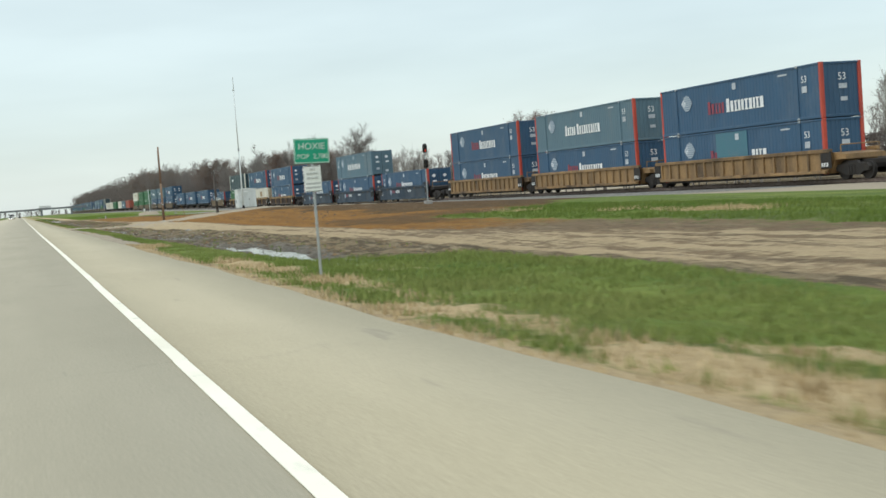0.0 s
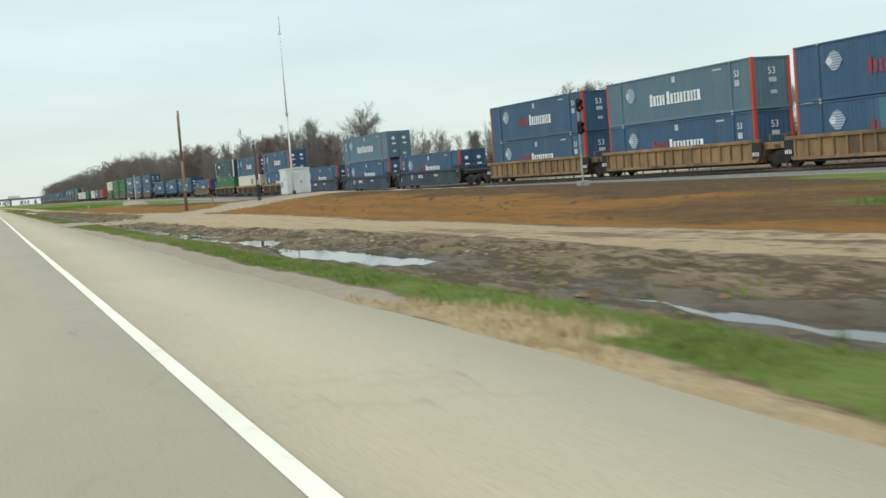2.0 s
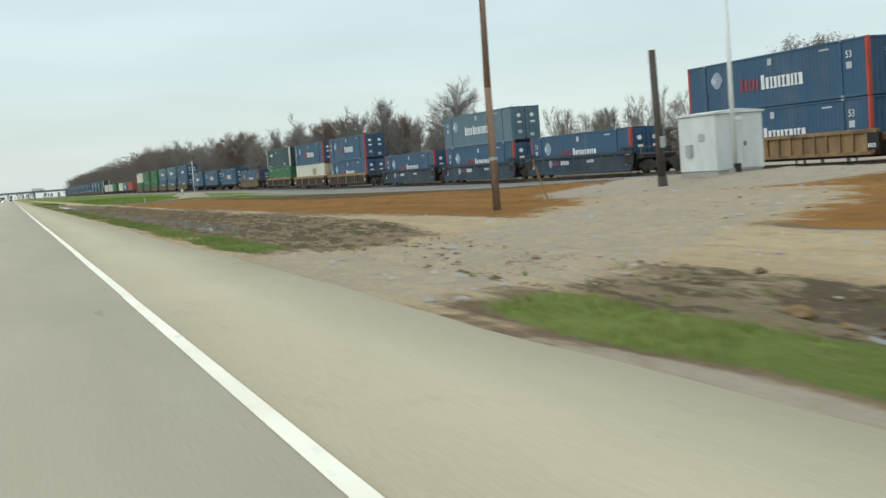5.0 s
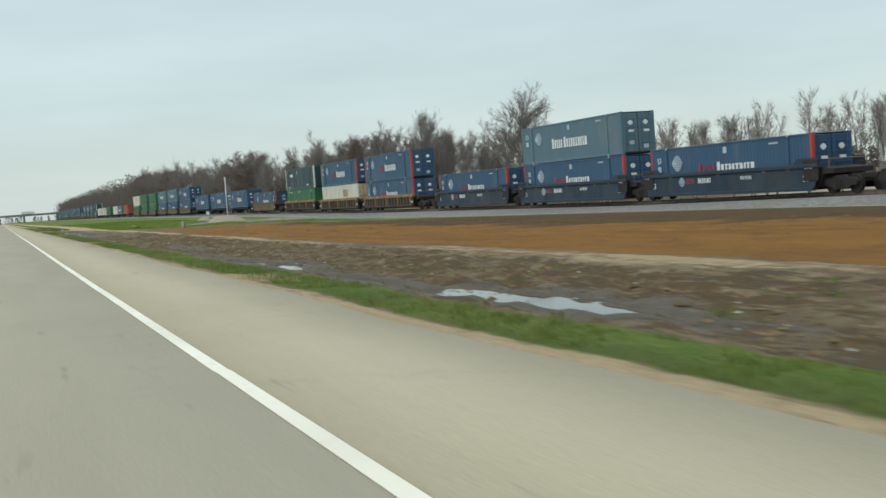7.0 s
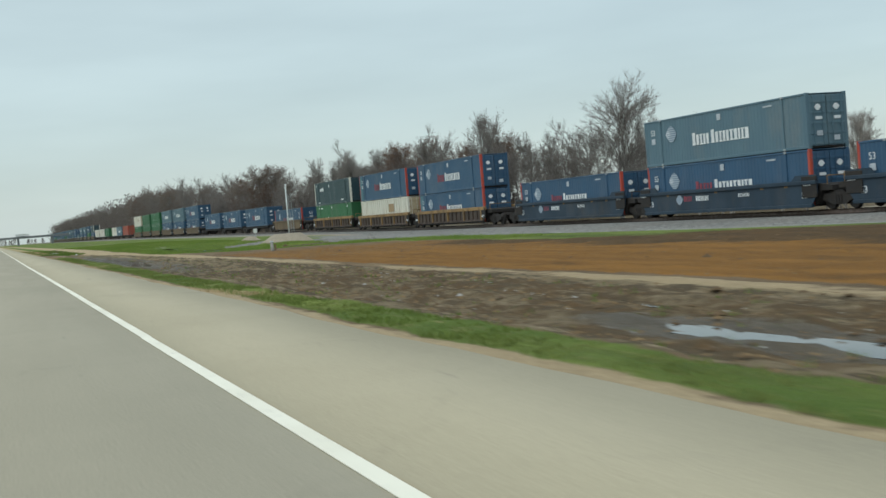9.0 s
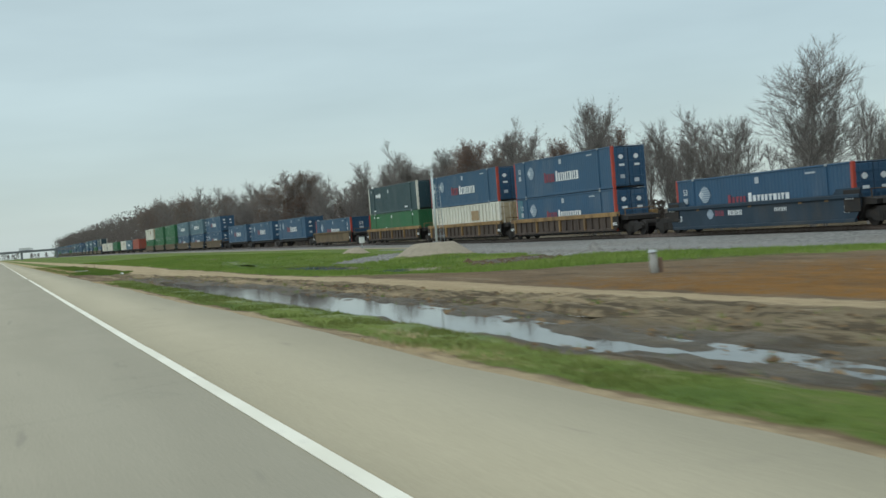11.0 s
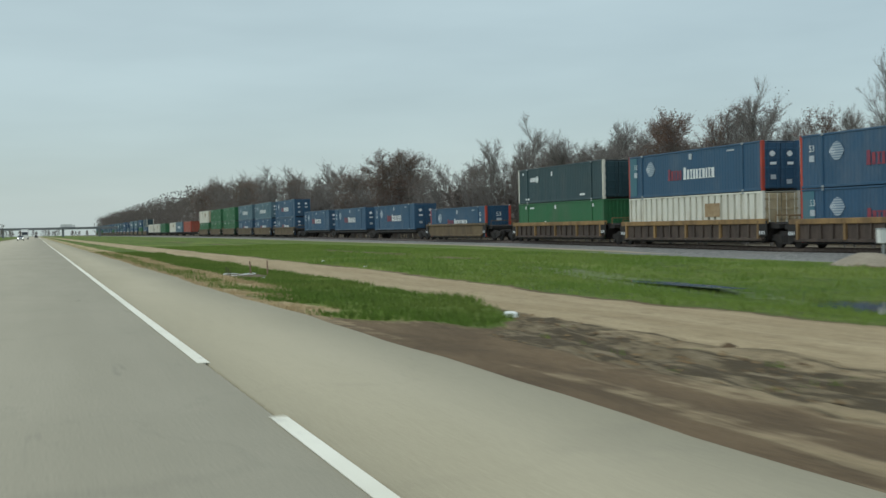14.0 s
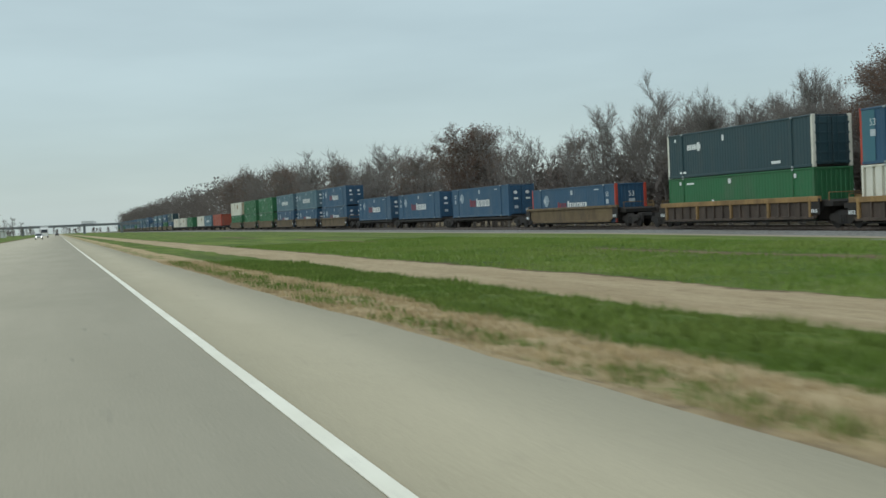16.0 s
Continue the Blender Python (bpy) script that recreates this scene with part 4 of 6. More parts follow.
def container(at, colour, rear="panel", posts="red", marks=True, patch=False, coarse=False, mended=False):
    m, word = COLOURS[colour]
    label = "%s corrugated shipping container%s" % (word, " with red corner posts" if posts == "red" else "")
    root = thing("container", at, label, "shipping container", "containers on the train", size=TRAIN_SCALE)
    pitch = 0.72 if coarse else 0.3
    ck = (colour, coarse)
    depth = 0.2 if coarse else 0.018
    z0, z1 = 0.16, HEIGHT - 0.1
    side = kept(("side",) + ck, lambda: corrugated(HL - 0.15, 0.16, z0, z1, pitch, depth, m, "side_panel"))
    part("side_panel", side, root, (-HW + 0.05, 0, 0))
    part("side_panel", side, root, Matrix.Translation((HW - 0.05, 0, 0)) @ Matrix.Rotation(math.pi, 4, "Z"))
    part("roof", kept(("roof", colour), lambda: Geo().box(-HW + 0.06, HW - 0.06, -HL + 0.1, HL - 0.1, HEIGHT - 0.07, HEIGHT - 0.02, 0.02).mesh("roof", m)), root)
    part("floor", kept(("floor", colour), lambda: Geo().box(-HW + 0.06, HW - 0.06, -HL + 0.1, HL - 0.1, 0.05, 0.15).mesh("floor", M_STEEL)), root)
    top = kept(("toprail", colour), lambda: Geo().box(-0.06, 0.06, -HL + 0.12, HL - 0.12, HEIGHT - 0.12, HEIGHT - 0.01, 0.02).mesh("top_rail", m))
    low = kept(("lowrail", colour), lambda: Geo().box(-0.06, 0.06, -HL + 0.12, HL - 0.12, 0.02, 0.18, 0.02).mesh("bottom_rail", m))
    for sx in (-1, 1):
        part("top_rail", top, root, (sx * (HW - 0.06), 0, 0))
        part("bottom_rail", low, root, (sx * (HW - 0.06), 0, 0))
    pm = {"red": M_RED, "white": M_LETTER}.get(posts, m)
    post = kept(("post", posts if posts != "own" else colour), lambda: Geo().box(-0.11, 0.11, -0.09, 0.09, 0.0, HEIGHT, 0.02).mesh("corner_post", pm))
    plain = kept(("post", colour), lambda: Geo().box(-0.11, 0.11, -0.09, 0.09, 0.0, HEIGHT, 0.02).mesh("corner_post", m))
    for sx in (-1, 1):
        for sy in (-1, 1):
            if rear == "doors" and posts == "red" and sx > 0:
                part("corner_post", plain, root, (sx * (HW - 0.115), sy * (HL - 0.11), 0))
                continue
            part("corner_post", post, root, (sx * (HW - 0.115), sy * (HL - 0.11), 0), "orange-red corner post" if posts == "red" else "")
    seam = kept(("seam", colour), lambda: Geo().box(-0.03, 0.03, -0.05, 0.05, 0.12, HEIGHT - 0.1).mesh("lifting_post", m))
    cast = kept("casting", lambda: Geo().box(-0.05, 0.05, -0.09, 0.09, -0.06, 0.06, 0.015).mesh("casting", M_GALV))
    for sy in (-1, 1):
        part("lifting_post", seam, root, (-HW + 0.012, sy * 6.1, 0))
        for z in (0.08, HEIGHT - 0.06):
            part("casting", cast, root, (-HW + 0.0, sy * 6.1, z))
    # rear end, towards the camera
    if rear == "doors":
        dm = M_STAINED if colour == "white" else m
        door = kept(("door", colour), lambda: Geo().box(-0.57, 0.57, 0, 0.05, 0.14, HEIGHT - 0.12, 0.02).mesh("door", dm))
        beam = kept(("beam", colour), lambda: Geo().box(-0.54, 0.54, -0.03, 0.0, -0.06, 0.06, 0.01).mesh("door_rib", dm))
        bar = kept(("bar", colour), lambda: Geo().tube((0, 0, 0.1), (0, 0, HEIGHT - 0.1), 0.022, n=6).box(-0.05, 0.05, -0.03, 0.03, 1.1, 1.22).mesh("locking_bar", m))
        for sx in (-1, 1):
            d = part("door", door, root, (sx * 0.59, -HL + 0.04, 0))
            for q in (0.25, 0.78, 1.32, 1.86, 2.42):
                part("door_rib", beam, d, (0, 0, q))
            for q in (-0.28, 0.28):
                part("locking_bar", bar, d, (q, -0.05, 0), "painted locking bar")
            if marks:
                part("marking", kept("doordisc", lambda: disc_mesh(0.17, M_LETTER, "marking")), d, Matrix.Translation((0, -0.036, 2.14)) @ REAR, "white badge")
                part("marking", kept("doorplate", lambda: plate_mesh(0.42, 0.16, M_LETTER, "marking")), d, Matrix.Translation((0.05, -0.036, 1.58)) @ REAR, "small white plate")
                part("marking", kept("doorplate2", lambda: plate_mesh(0.36, 0.26, M_PLATE, "marking")), d, Matrix.Translation((-0.05 * sx, -0.036, 0.52 + 0.27 * (sx < 0))) @ REAR, "white data plate")
    else:
        end = kept(("end",) + ck, lambda: corrugated(HW - 0.22, 0.05, z0, z1, 0.3, 0.034, m, "end_panel"))
        part("end_panel", end, root, Matrix.Translation((0, -HL + 0.09, 0)) @ Matrix.Rotation(math.pi / 2, 4, "Z"))
        part("header", kept(("hdr", colour), lambda: Geo().box(-HW + 0.2, HW - 0.2, -0.05, 0.05, HEIGHT - 0.13, HEIGHT - 0.01, 0.02).mesh("header", m)), root, (0, -HL + 0.07, 0))
        part("sill", kept(("sill", colour), lambda: Geo().box(-HW + 0.2, HW - 0.2, -0.05, 0.05, 0.03, 0.18, 0.02).mesh("sill", m)), root, (0, -HL + 0.07, 0))
        if marks:
            part("number", kept("n53e", lambda: letters("53", 0.54, M_LETTER, "number")), root, Matrix.Translation((0.05, -HL + 0.04, 2.1)) @ REAR, "white numerals 53")
            part("marking", kept("eplate", lambda: plate_mesh(0.5, 0.26, M_PLATE, "marking")), root, Matrix.Translation((0.08, -HL + 0.04, 1.62)) @ REAR, "white data plate")
            part("marking", kept("eplate2", lambda: plate_mesh(0.42, 0.2, M_PLATE, "marking")), root, Matrix.Translation((0.12, -HL + 0.04, 0.95)) @ REAR, "white data plate")
    front = kept(("front",) + ck, lambda: corrugated(HW - 0.22, 0.05, z0, z1, 0.3, 0.034, m, "front_panel"))
    part("front_panel", front, root, Matrix.Translation((0, HL - 0.09, 0)) @ Matrix.Rotation(-math.pi / 2, 4, "Z"))

    def on_side(name, me, from_front, z, label=""):
        part(name, me, root, Matrix.Translation((-HW + 0.008, HL - from_front, z)) @ FACE, label)

    if mended:
        on_side("repair_panel", kept("patch_end", lambda: Geo().box(0, 1.0, 0, 2.6, -0.004, 0.004).mesh("repair_panel", M_PATCH)), 0.2, 0.17, "blue-green repair panel")
    if patch:
        on_side("repair_panel", kept("patch", lambda: Geo().box(0, 3.2, 0, 2.55, -0.004, 0.004).mesh("repair_panel", M_PATCH)), 6.1, 0.2, "blue-green repair panel")
    if marks:
        on_side("badge", kept("disc", lambda: disc_mesh(0.5, M_BADGE, "badge")), 3.15, 1.9, "faded striped pale badge")
        on_side("badge", kept("disc2", lambda: disc_mesh(0.21, M_LETTER, "badge")), 2.78, 1.9, "white badge")
        red_first = colour == "blue"
        at = lambda a, z: Matrix.Translation((-HW + 0.008, HL - a, z)) @ FACE
        name_row(root, at(5.45, 1.02), 5, 0.36, 0.62, M_REDLETTER if red_first else M_LETTER, 1.2, 0.045, "dull red bar of a company name" if red_first else "white bar of a company name", lambda a: not patch or a < 0.5)
        name_row(root, at(7.42, 1.02), 10, 0.37, 0.62, M_LETTER, 1.25, 0.045, "white bar of a company name", lambda a: not patch or a > 1.9)
        on_side("number", kept("n53", lambda: letters("53", 0.5, M_LETTER, "number")), 14.75 if rear == "panel" else 1.05, 2.12, "white numerals 53")
        on_side("number_plate", kept("n53p", lambda: plate_mesh(0.42, 0.34, M_PLATE, "plate")), 14.75 if rear == "panel" else 1.05, 1.6, "white data plate")
        on_side("number_plate", kept("midp", lambda: plate_mesh(0.36, 0.36, M_PLATE, "plate")), 8.3, 2.45, "white square plate")
        on_side("code_bar", kept("code", lambda: plate_mesh(0.8, 0.09, M_PLATE, "code_bar")), 12.9, 2.55, "small white code line")
    return root


def plain_marks(root, spec):
    """A few white marks on a container's side: from the front, height, width, height of the mark."""
    for a, z, w, h in spec:
        part("marking", kept(("pm", w, h), lambda: plate_mesh(w, h, M_LETTER, "marking")), root, Matrix.Translation((-HW + 0.006, HL - a, z)) @ FACE, "white mark")


# ---------------------------------------------------------------- train: wagons
SILL = 1.62


def truck_mesh():
    g = Geo()
    for sx in (-1, 1):
        x = sx * 1.0
        out = [(-1.25, 0.62), (-1.1, 0.78), (-0.5, 0.80), (-0.35, 0.95), (0.35, 0.95), (0.5, 0.80), (1.1, 0.78), (1.25, 0.62), (1.2, 0.42), (0.85, 0.40), (0.5, 0.22), (-0.5, 0.22), (-0.85, 0.40), (-1.2, 0.42)]
        g.prism(out, 0, x - 0.09, x + 0.09)
        for sy in (-0.88, 0.88):
            g.tube((x - 0.14, sy, 0.5), (x + 0.16 * sx + 0.02, sy, 0.5), 0.13, n=10)
        for k in (-0.2, 0, 0.2):
            g.tube((x + sx * 0.08, k, 0.3), (x + sx * 0.08, k, 0.7), 0.07, n=8)
    g.box(-1.1, 1.1, -0.25, 0.25, 0.5, 0.85, 0.04)
    return g.mesh("truck_frame", M_STEEL)


def wheel_mesh():
    g = Geo()
    n = 20
    for a, b, r0, r1 in ((-0.07, 0.05, 0.47, 0.46), (0.05, 0.08, 0.52, 0.52), (-0.09, -0.07, 0.20, 0.36)):
        g.tube((a, 0, 0), (b, 0, 0), r0, r1, n=n)
    return g.mesh("wheel", M_STEEL)


def truck(car, y):
    t = part("truck", kept("truck", truck_mesh), car, (0, y, 0), "black cast steel wheel truck")
    for sx in (-1, 1):
        for sy in (-0.88, 0.88):
            part("wheel", kept("wheel", wheel_mesh), t, Matrix.Translation((sx * 0.78, sy, 0.46)) @ (Matrix.Rotation(math.pi, 4, "Z") if sx > 0 else Matrix()))


STYLES = {"ochre": (M_YELLOW, M_YELLOW, "ochre yellow weathered well wagon with ribbed sides"), "rust": (M_RUST, M_OCHRE, "rusty brown well wagon with an ochre top rail"),
          "blue": (M_WELLBLUE, M_WELLBLUE, "grimy dark blue well wagon with smooth sides"), "tan": (M_TAN, M_TAN, "tan dusty well wagon"), "flat": (M_STEEL, M_STEEL, "low black skeletal container wagon")}


def wagon(at, style, rear_truck):
    ms, mt, label = STYLES[style]
    car = thing("well_wagon", at, label + " on the rails", "rail wagon", "wagons of the train", size=TRAIN_SCALE)
    x = 1.46
    if style == "flat":
        part("spine", kept("spine", lambda: Geo().box(-0.35, 0.35, -9.2, 9.2, 0.62, 1.0, 0.04).mesh("spine", ms)), car)
        arm = kept("arm", lambda: Geo().box(-1.3, 1.3, -0.18, 0.18, 0.85, 1.06, 0.03).mesh("cross_arm", ms))
        for y in (-7.9, -6.1, -2.0, 2.0, 6.1, 7.9):
            part("cross_arm", arm, car, (0, y, 0))
        for sx in (-1, 1):
            part("edge_beam", kept("edgeb", lambda: Geo().box(-0.06, 0.06, -8.3, 8.3, 0.78, 0.98, 0.02).mesh("edge_beam", ms)), car, (sx * 1.2, 0, 0))
    else:
        low = 0.27 if style == "blue" else 0.42

        def side_sheet():
            g = Geo()
            if style == "tan":
                out = [(-8.7, 1.1), (-7.4, low), (7.4, low), (8.7, 1.1), (8.7, SILL - 0.06), (-8.7, SILL - 0.06)]
            elif style == "blue":
                out = [(-8.7, 0.95), (-8.2, low), (8.2, low), (8.7, 0.95), (8.75, SILL + 0.28), (7.0, SILL + 0.28), (6.7, SILL), (-6.7, SILL), (-7.0, SILL + 0.28), (-8.75, SILL + 0.28)]
            else:
                out = [(-8.7, 0.8), (-8.35, low), (8.35, low), (8.7, 0.8), (8.7, SILL - 0.06), (-8.7, SILL - 0.06)]
            return g.prism(out, 0, -0.03, 0.03).mesh("side_plate", ms)

        for sx in (-1, 1):
            part("side_plate", kept(("sheet", style), side_sheet), car, (sx * x, 0, 0))
            part("top_chord", kept(("chord", style), lambda: Geo().box(-0.13, 0.13, -8.75, 8.75, SILL - (0.3 if style == "rust" else 0.2), SILL, 0.025).mesh("top_chord", mt)), car,
                 (sx * (x + 0.02), 0, -0.0 if style != "blue" else -0.02), "ochre top rail" if style == "rust" else "")
            part("bottom_chord", kept(("bchord", style), lambda: Geo().box(-0.1, 0.1, *((-7.4, 7.4) if style == "tan" else (-8.3, 8.3)), low - 0.06, low + 0.12, 0.02).mesh("bottom_chord", ms)), car, (sx * (x + 0.01), 0, 0))
            if style in ("ochre", "rust"):
                rib = kept(("rib", style), lambda: Geo().box(-0.07, 0.07, -0.06, 0.06, low + 0.1, SILL - 0.18, 0.015).mesh("rib", ms))
                post = kept(("stake", style), lambda: Geo().box(-0.09, 0.09, -0.1, 0.1, low + 0.05, SILL - 0.1, 0.02).mesh("rib", mt))
                for k in range(17):
                    if style == "rust" and k % 4 == 0:
                        part("rib", post, car, (sx * (x + 0.08), -8.0 + k * 1.0, 0), "ochre upright")
                    else:
                        part("rib", rib, car, (sx * (x + 0.07), -8.0 + k * 1.0, 0))
        if style == "blue":
            side = lambda me, a, z, nm, lb: part(nm, me, car, Matrix.Translation((-x - 0.035, 8.7 - a, z)) @ FACE, lb)
            side(kept("w53", lambda: letters("53", 0.5, M_LETTER, "number")), 1.2, 0.85, "number", "white numerals 53")
            side(kept("w53", lambda: letters("53", 0.5, M_LETTER, "number")), 16.4, 0.85, "number", "white numerals 53")
            side(kept("wdisc", lambda: disc_mesh(0.3, M_FADED, "badge")), 4.5, 1.05, "badge", "faded pale badge")
            at = lambda a, z: Matrix.Translation((-x - 0.035, 8.7 - a, z)) @ FACE
            name_row(car, at(5.0, 0.93), 5, 0.17, 0.3, M_REDLETTER, 1.1, 0.03, "dull red bar of a company name")
            name_row(car, at(6.3, 0.93), 9, 0.14, 0.28, M_LETTER, 1.1, 0.03, "white bar of a company name")
            name_row(car, at(10.6, 1.0), 8, 0.1, 0.2, M_LETTER, 1.0, 0.05, "white bar of a wagon code")
            for a in (-8.15, 8.15):
                part("end_plate", kept("endplate_b", lambda: Geo().box(-0.025, 0.025, -0.6, 0.6, 0.72, SILL + 0.2, 0.02).mesh("end_plate", M_STEEL)), car, (-x - 0.06, a, 0), "black end panel")
                name_row(car, Matrix.Translation((-x - 0.09, a + 0.45, 1.35)) @ FACE, 4, 0.12, 0.16, M_LETTER, 1.0, 0.05, "white bar of a wagon code")
            for a in (3.2, 8.4, 12.8, 14.9):
                side(kept("amber", lambda: plate_mesh(0.3, 0.12, M_YELLOW, "reflector")), a, 1.36, "reflector", "amber reflector strip")
        else:
            for a in (-8.45, 8.45):
                part("end_plate", kept("endplate", lambda: Geo().box(-0.03, 0.03, -0.42, 0.42, 0.62, 1.5, 0.02).mesh("end_plate", M_STEEL)), car, (-x - 0.10, a, 0), "black number plate panel")
                name_row(car, Matrix.Translation((-x - 0.135, a + 0.33, 0.72)) @ FACE, 4, 0.11, 0.2, M_LETTER, 1.0, 0.05, "white bar of a wagon code")
        part("well_floor", kept("wfloor", lambda: Geo().box(-1.4, 1.4, -8.2, 8.2, 0.24, 0.31).mesh("well_floor", M_STEEL)), car)
        plat = kept(("plat", style), lambda: Geo().prism([(8.2, 0.35), (8.35, 0.35), (8.8, 1.05), (9.6, 1.05), (9.6, 1.3), (8.6, 1.42), (8.2, 1.42)], 0, -1.25, 1.25).mesh("end_platform", M_STEEL if style != "ochre" else ms))
        rail = kept("grab", lambda: Geo().tube((-1.2, 0, 1.3), (-1.2, 0, 2.0), 0.03, n=6).tube((1.2, 0, 1.3), (1.2, 0, 2.0), 0.03, n=6).tube((-1.2, 0, 2.0), (1.2, 0, 2.0), 0.03, n=6).mesh("handrail", M_YELLOW))
        for r in (0, math.pi):
            part("end_platform", plat, car, Matrix.Rotation(r, 4, "Z"))
            part("handrail", rail, car, (0, 9.2 if r == 0 else -9.2, -0.2))
    truck(car, 9.85)
    part("coupler", kept("coupler", lambda: Geo().box(-0.12, 0.12, 9.2, 12.0, 0.72, 0.98, 0.03).mesh("coupler", M_STEEL)), car)
    if rear_truck:
        truck(car, -9.85)
        part("coupler", kept("coupler2", lambda: Geo().box(-0.12, 0.12, -11.4, -9.2, 0.72, 0.98, 0.03).mesh("coupler", M_STEEL)), car)
    return car


# front of each wagon's load in train metres, wagon style, load from the bottom up, rear truck
DB, PB = ("blue", "doors"), ("blue", "panel")
TRAIN = [(43.2, "ochre", [], True), (67.0, "ochre", [("blue", "panel", "patch"), PB], True), (86.7, "ochre", [PB, ("teal", "panel")], False), (106.4, "ochre", [PB, PB], False),
         (130.1, "blue", [DB], True), (149.8, "blue", [DB, ("teal", "doors")], False), (169.4, "blue", [DB], False),
         (193.3, "rust", [DB, DB], True), (213.0, "rust", [("white", "doors"), DB], False), (233.1, "rust", [("green", "panel"), ("dark", "doors")], False),
         (257.3, "tan", [PB], True), (279.1, "flat", [DB], True), (299.6, "flat", [DB], True), (319.4, "flat", [DB], True),
         (342.8, "tan", [DB, DB], True), (363.2, "tan", [DB, ("teal", "doors")], False), (382.6, "tan", [DB, ("teal", "doors")], False), (403.5, "tan", [("green", "doors"), ("green", "doors")], False),
         (423.5, "tan", [("green", "doors"), ("green", "doors")], False), (444.0, "tan", [("green", "doors"), ("white", "doors")], False),
         (478.8, "flat", [("red", "panel")], True), (498.5, "flat", [("teal", "panel")], True), (516.0, "flat", [("white", "panel")], True),
         (545.0, "flat", [("green", "panel")], True), (566.0, "flat", [("white", "panel")], True), (590.0, "flat", [("white", "panel")], True)]
y = 612.0
fill = random.Random(4)
while y < 1000:
    lo = fill.choice(("blue", "blue", "teal", "green"))
    TRAIN.append((y, "tan", [(lo, "panel")] + ([(fill.choice(("blue", "blue", "teal", "dark")), "doors")] if fill.random() < 0.75 else []), True))
    y += 22.5

for front, style, load, rear_truck in TRAIN:
    mid = front - HL
    wy = mid * S
    base = float(rail_z(wy))
    wagon(Matrix.Translation((AX, wy, base)), style, rear_truck)
    z = 1.06 if style == "flat" else 0.32
    for k, spec in enumerate(load):
        colour, rear = spec[:2]
        branded = colour in ("blue", "teal")
        own = ("red" if front < 262 and spec != ("teal", "doors") else "own") if branded else ("white" if colour == "dark" else "own")
        c = container(Matrix.Translation((AX, wy, base + z * S)), colour, rear, own, branded, "patch" in spec, colour == "white", (front, k) in ((213.0, 1), (193.3, 0)))
        if colour == "dark":
            plain_marks(c, [(2.75, 1.95, 0.2, 0.34), (3.02, 1.95, 0.24, 0.34), (3.32, 1.95, 0.22, 0.34), (3.6, 1.95, 0.24, 0.34), (4.05, 1.95, 0.3, 0.55), (4.05, 1.95, 0.55, 0.3), (7.0, 2.3, 0.22, 0.36), (2.0, 0.35, 0.8, 0.14), (12.6, 0.45, 0.9, 0.16), (1.1, 2.5, 0.2, 0.2)])
        elif colour == "green":
            plain_marks(c, [(1.6, 2.55, 0.24, 0.22), (5.6, 1.2, 0.22, 0.4), (7.6, 2.5, 0.3, 0.3), (2.9, 2.5, 0.9, 0.12), (14.4, 2.5, 0.24, 0.24), (15.2, 1.0, 0.3, 0.4)])
        elif colour == "white":
            plain_marks(c, [])
            part("logo_block", kept("fmx", lambda: Geo().box(-0.85, 0.85, -0.42, 0.42, 0, 0.012).mesh("logo_block", surface("brown_logo", (0.26, 0.17, 0.085), (0.36, 0.27, 0.16), 4.0))), c,
                 Matrix.Translation((-HW - 0.0, HL - 10.8, 1.9)) @ FACE, "worn brown rectangular emblem")
        z += HEIGHT + 0.01


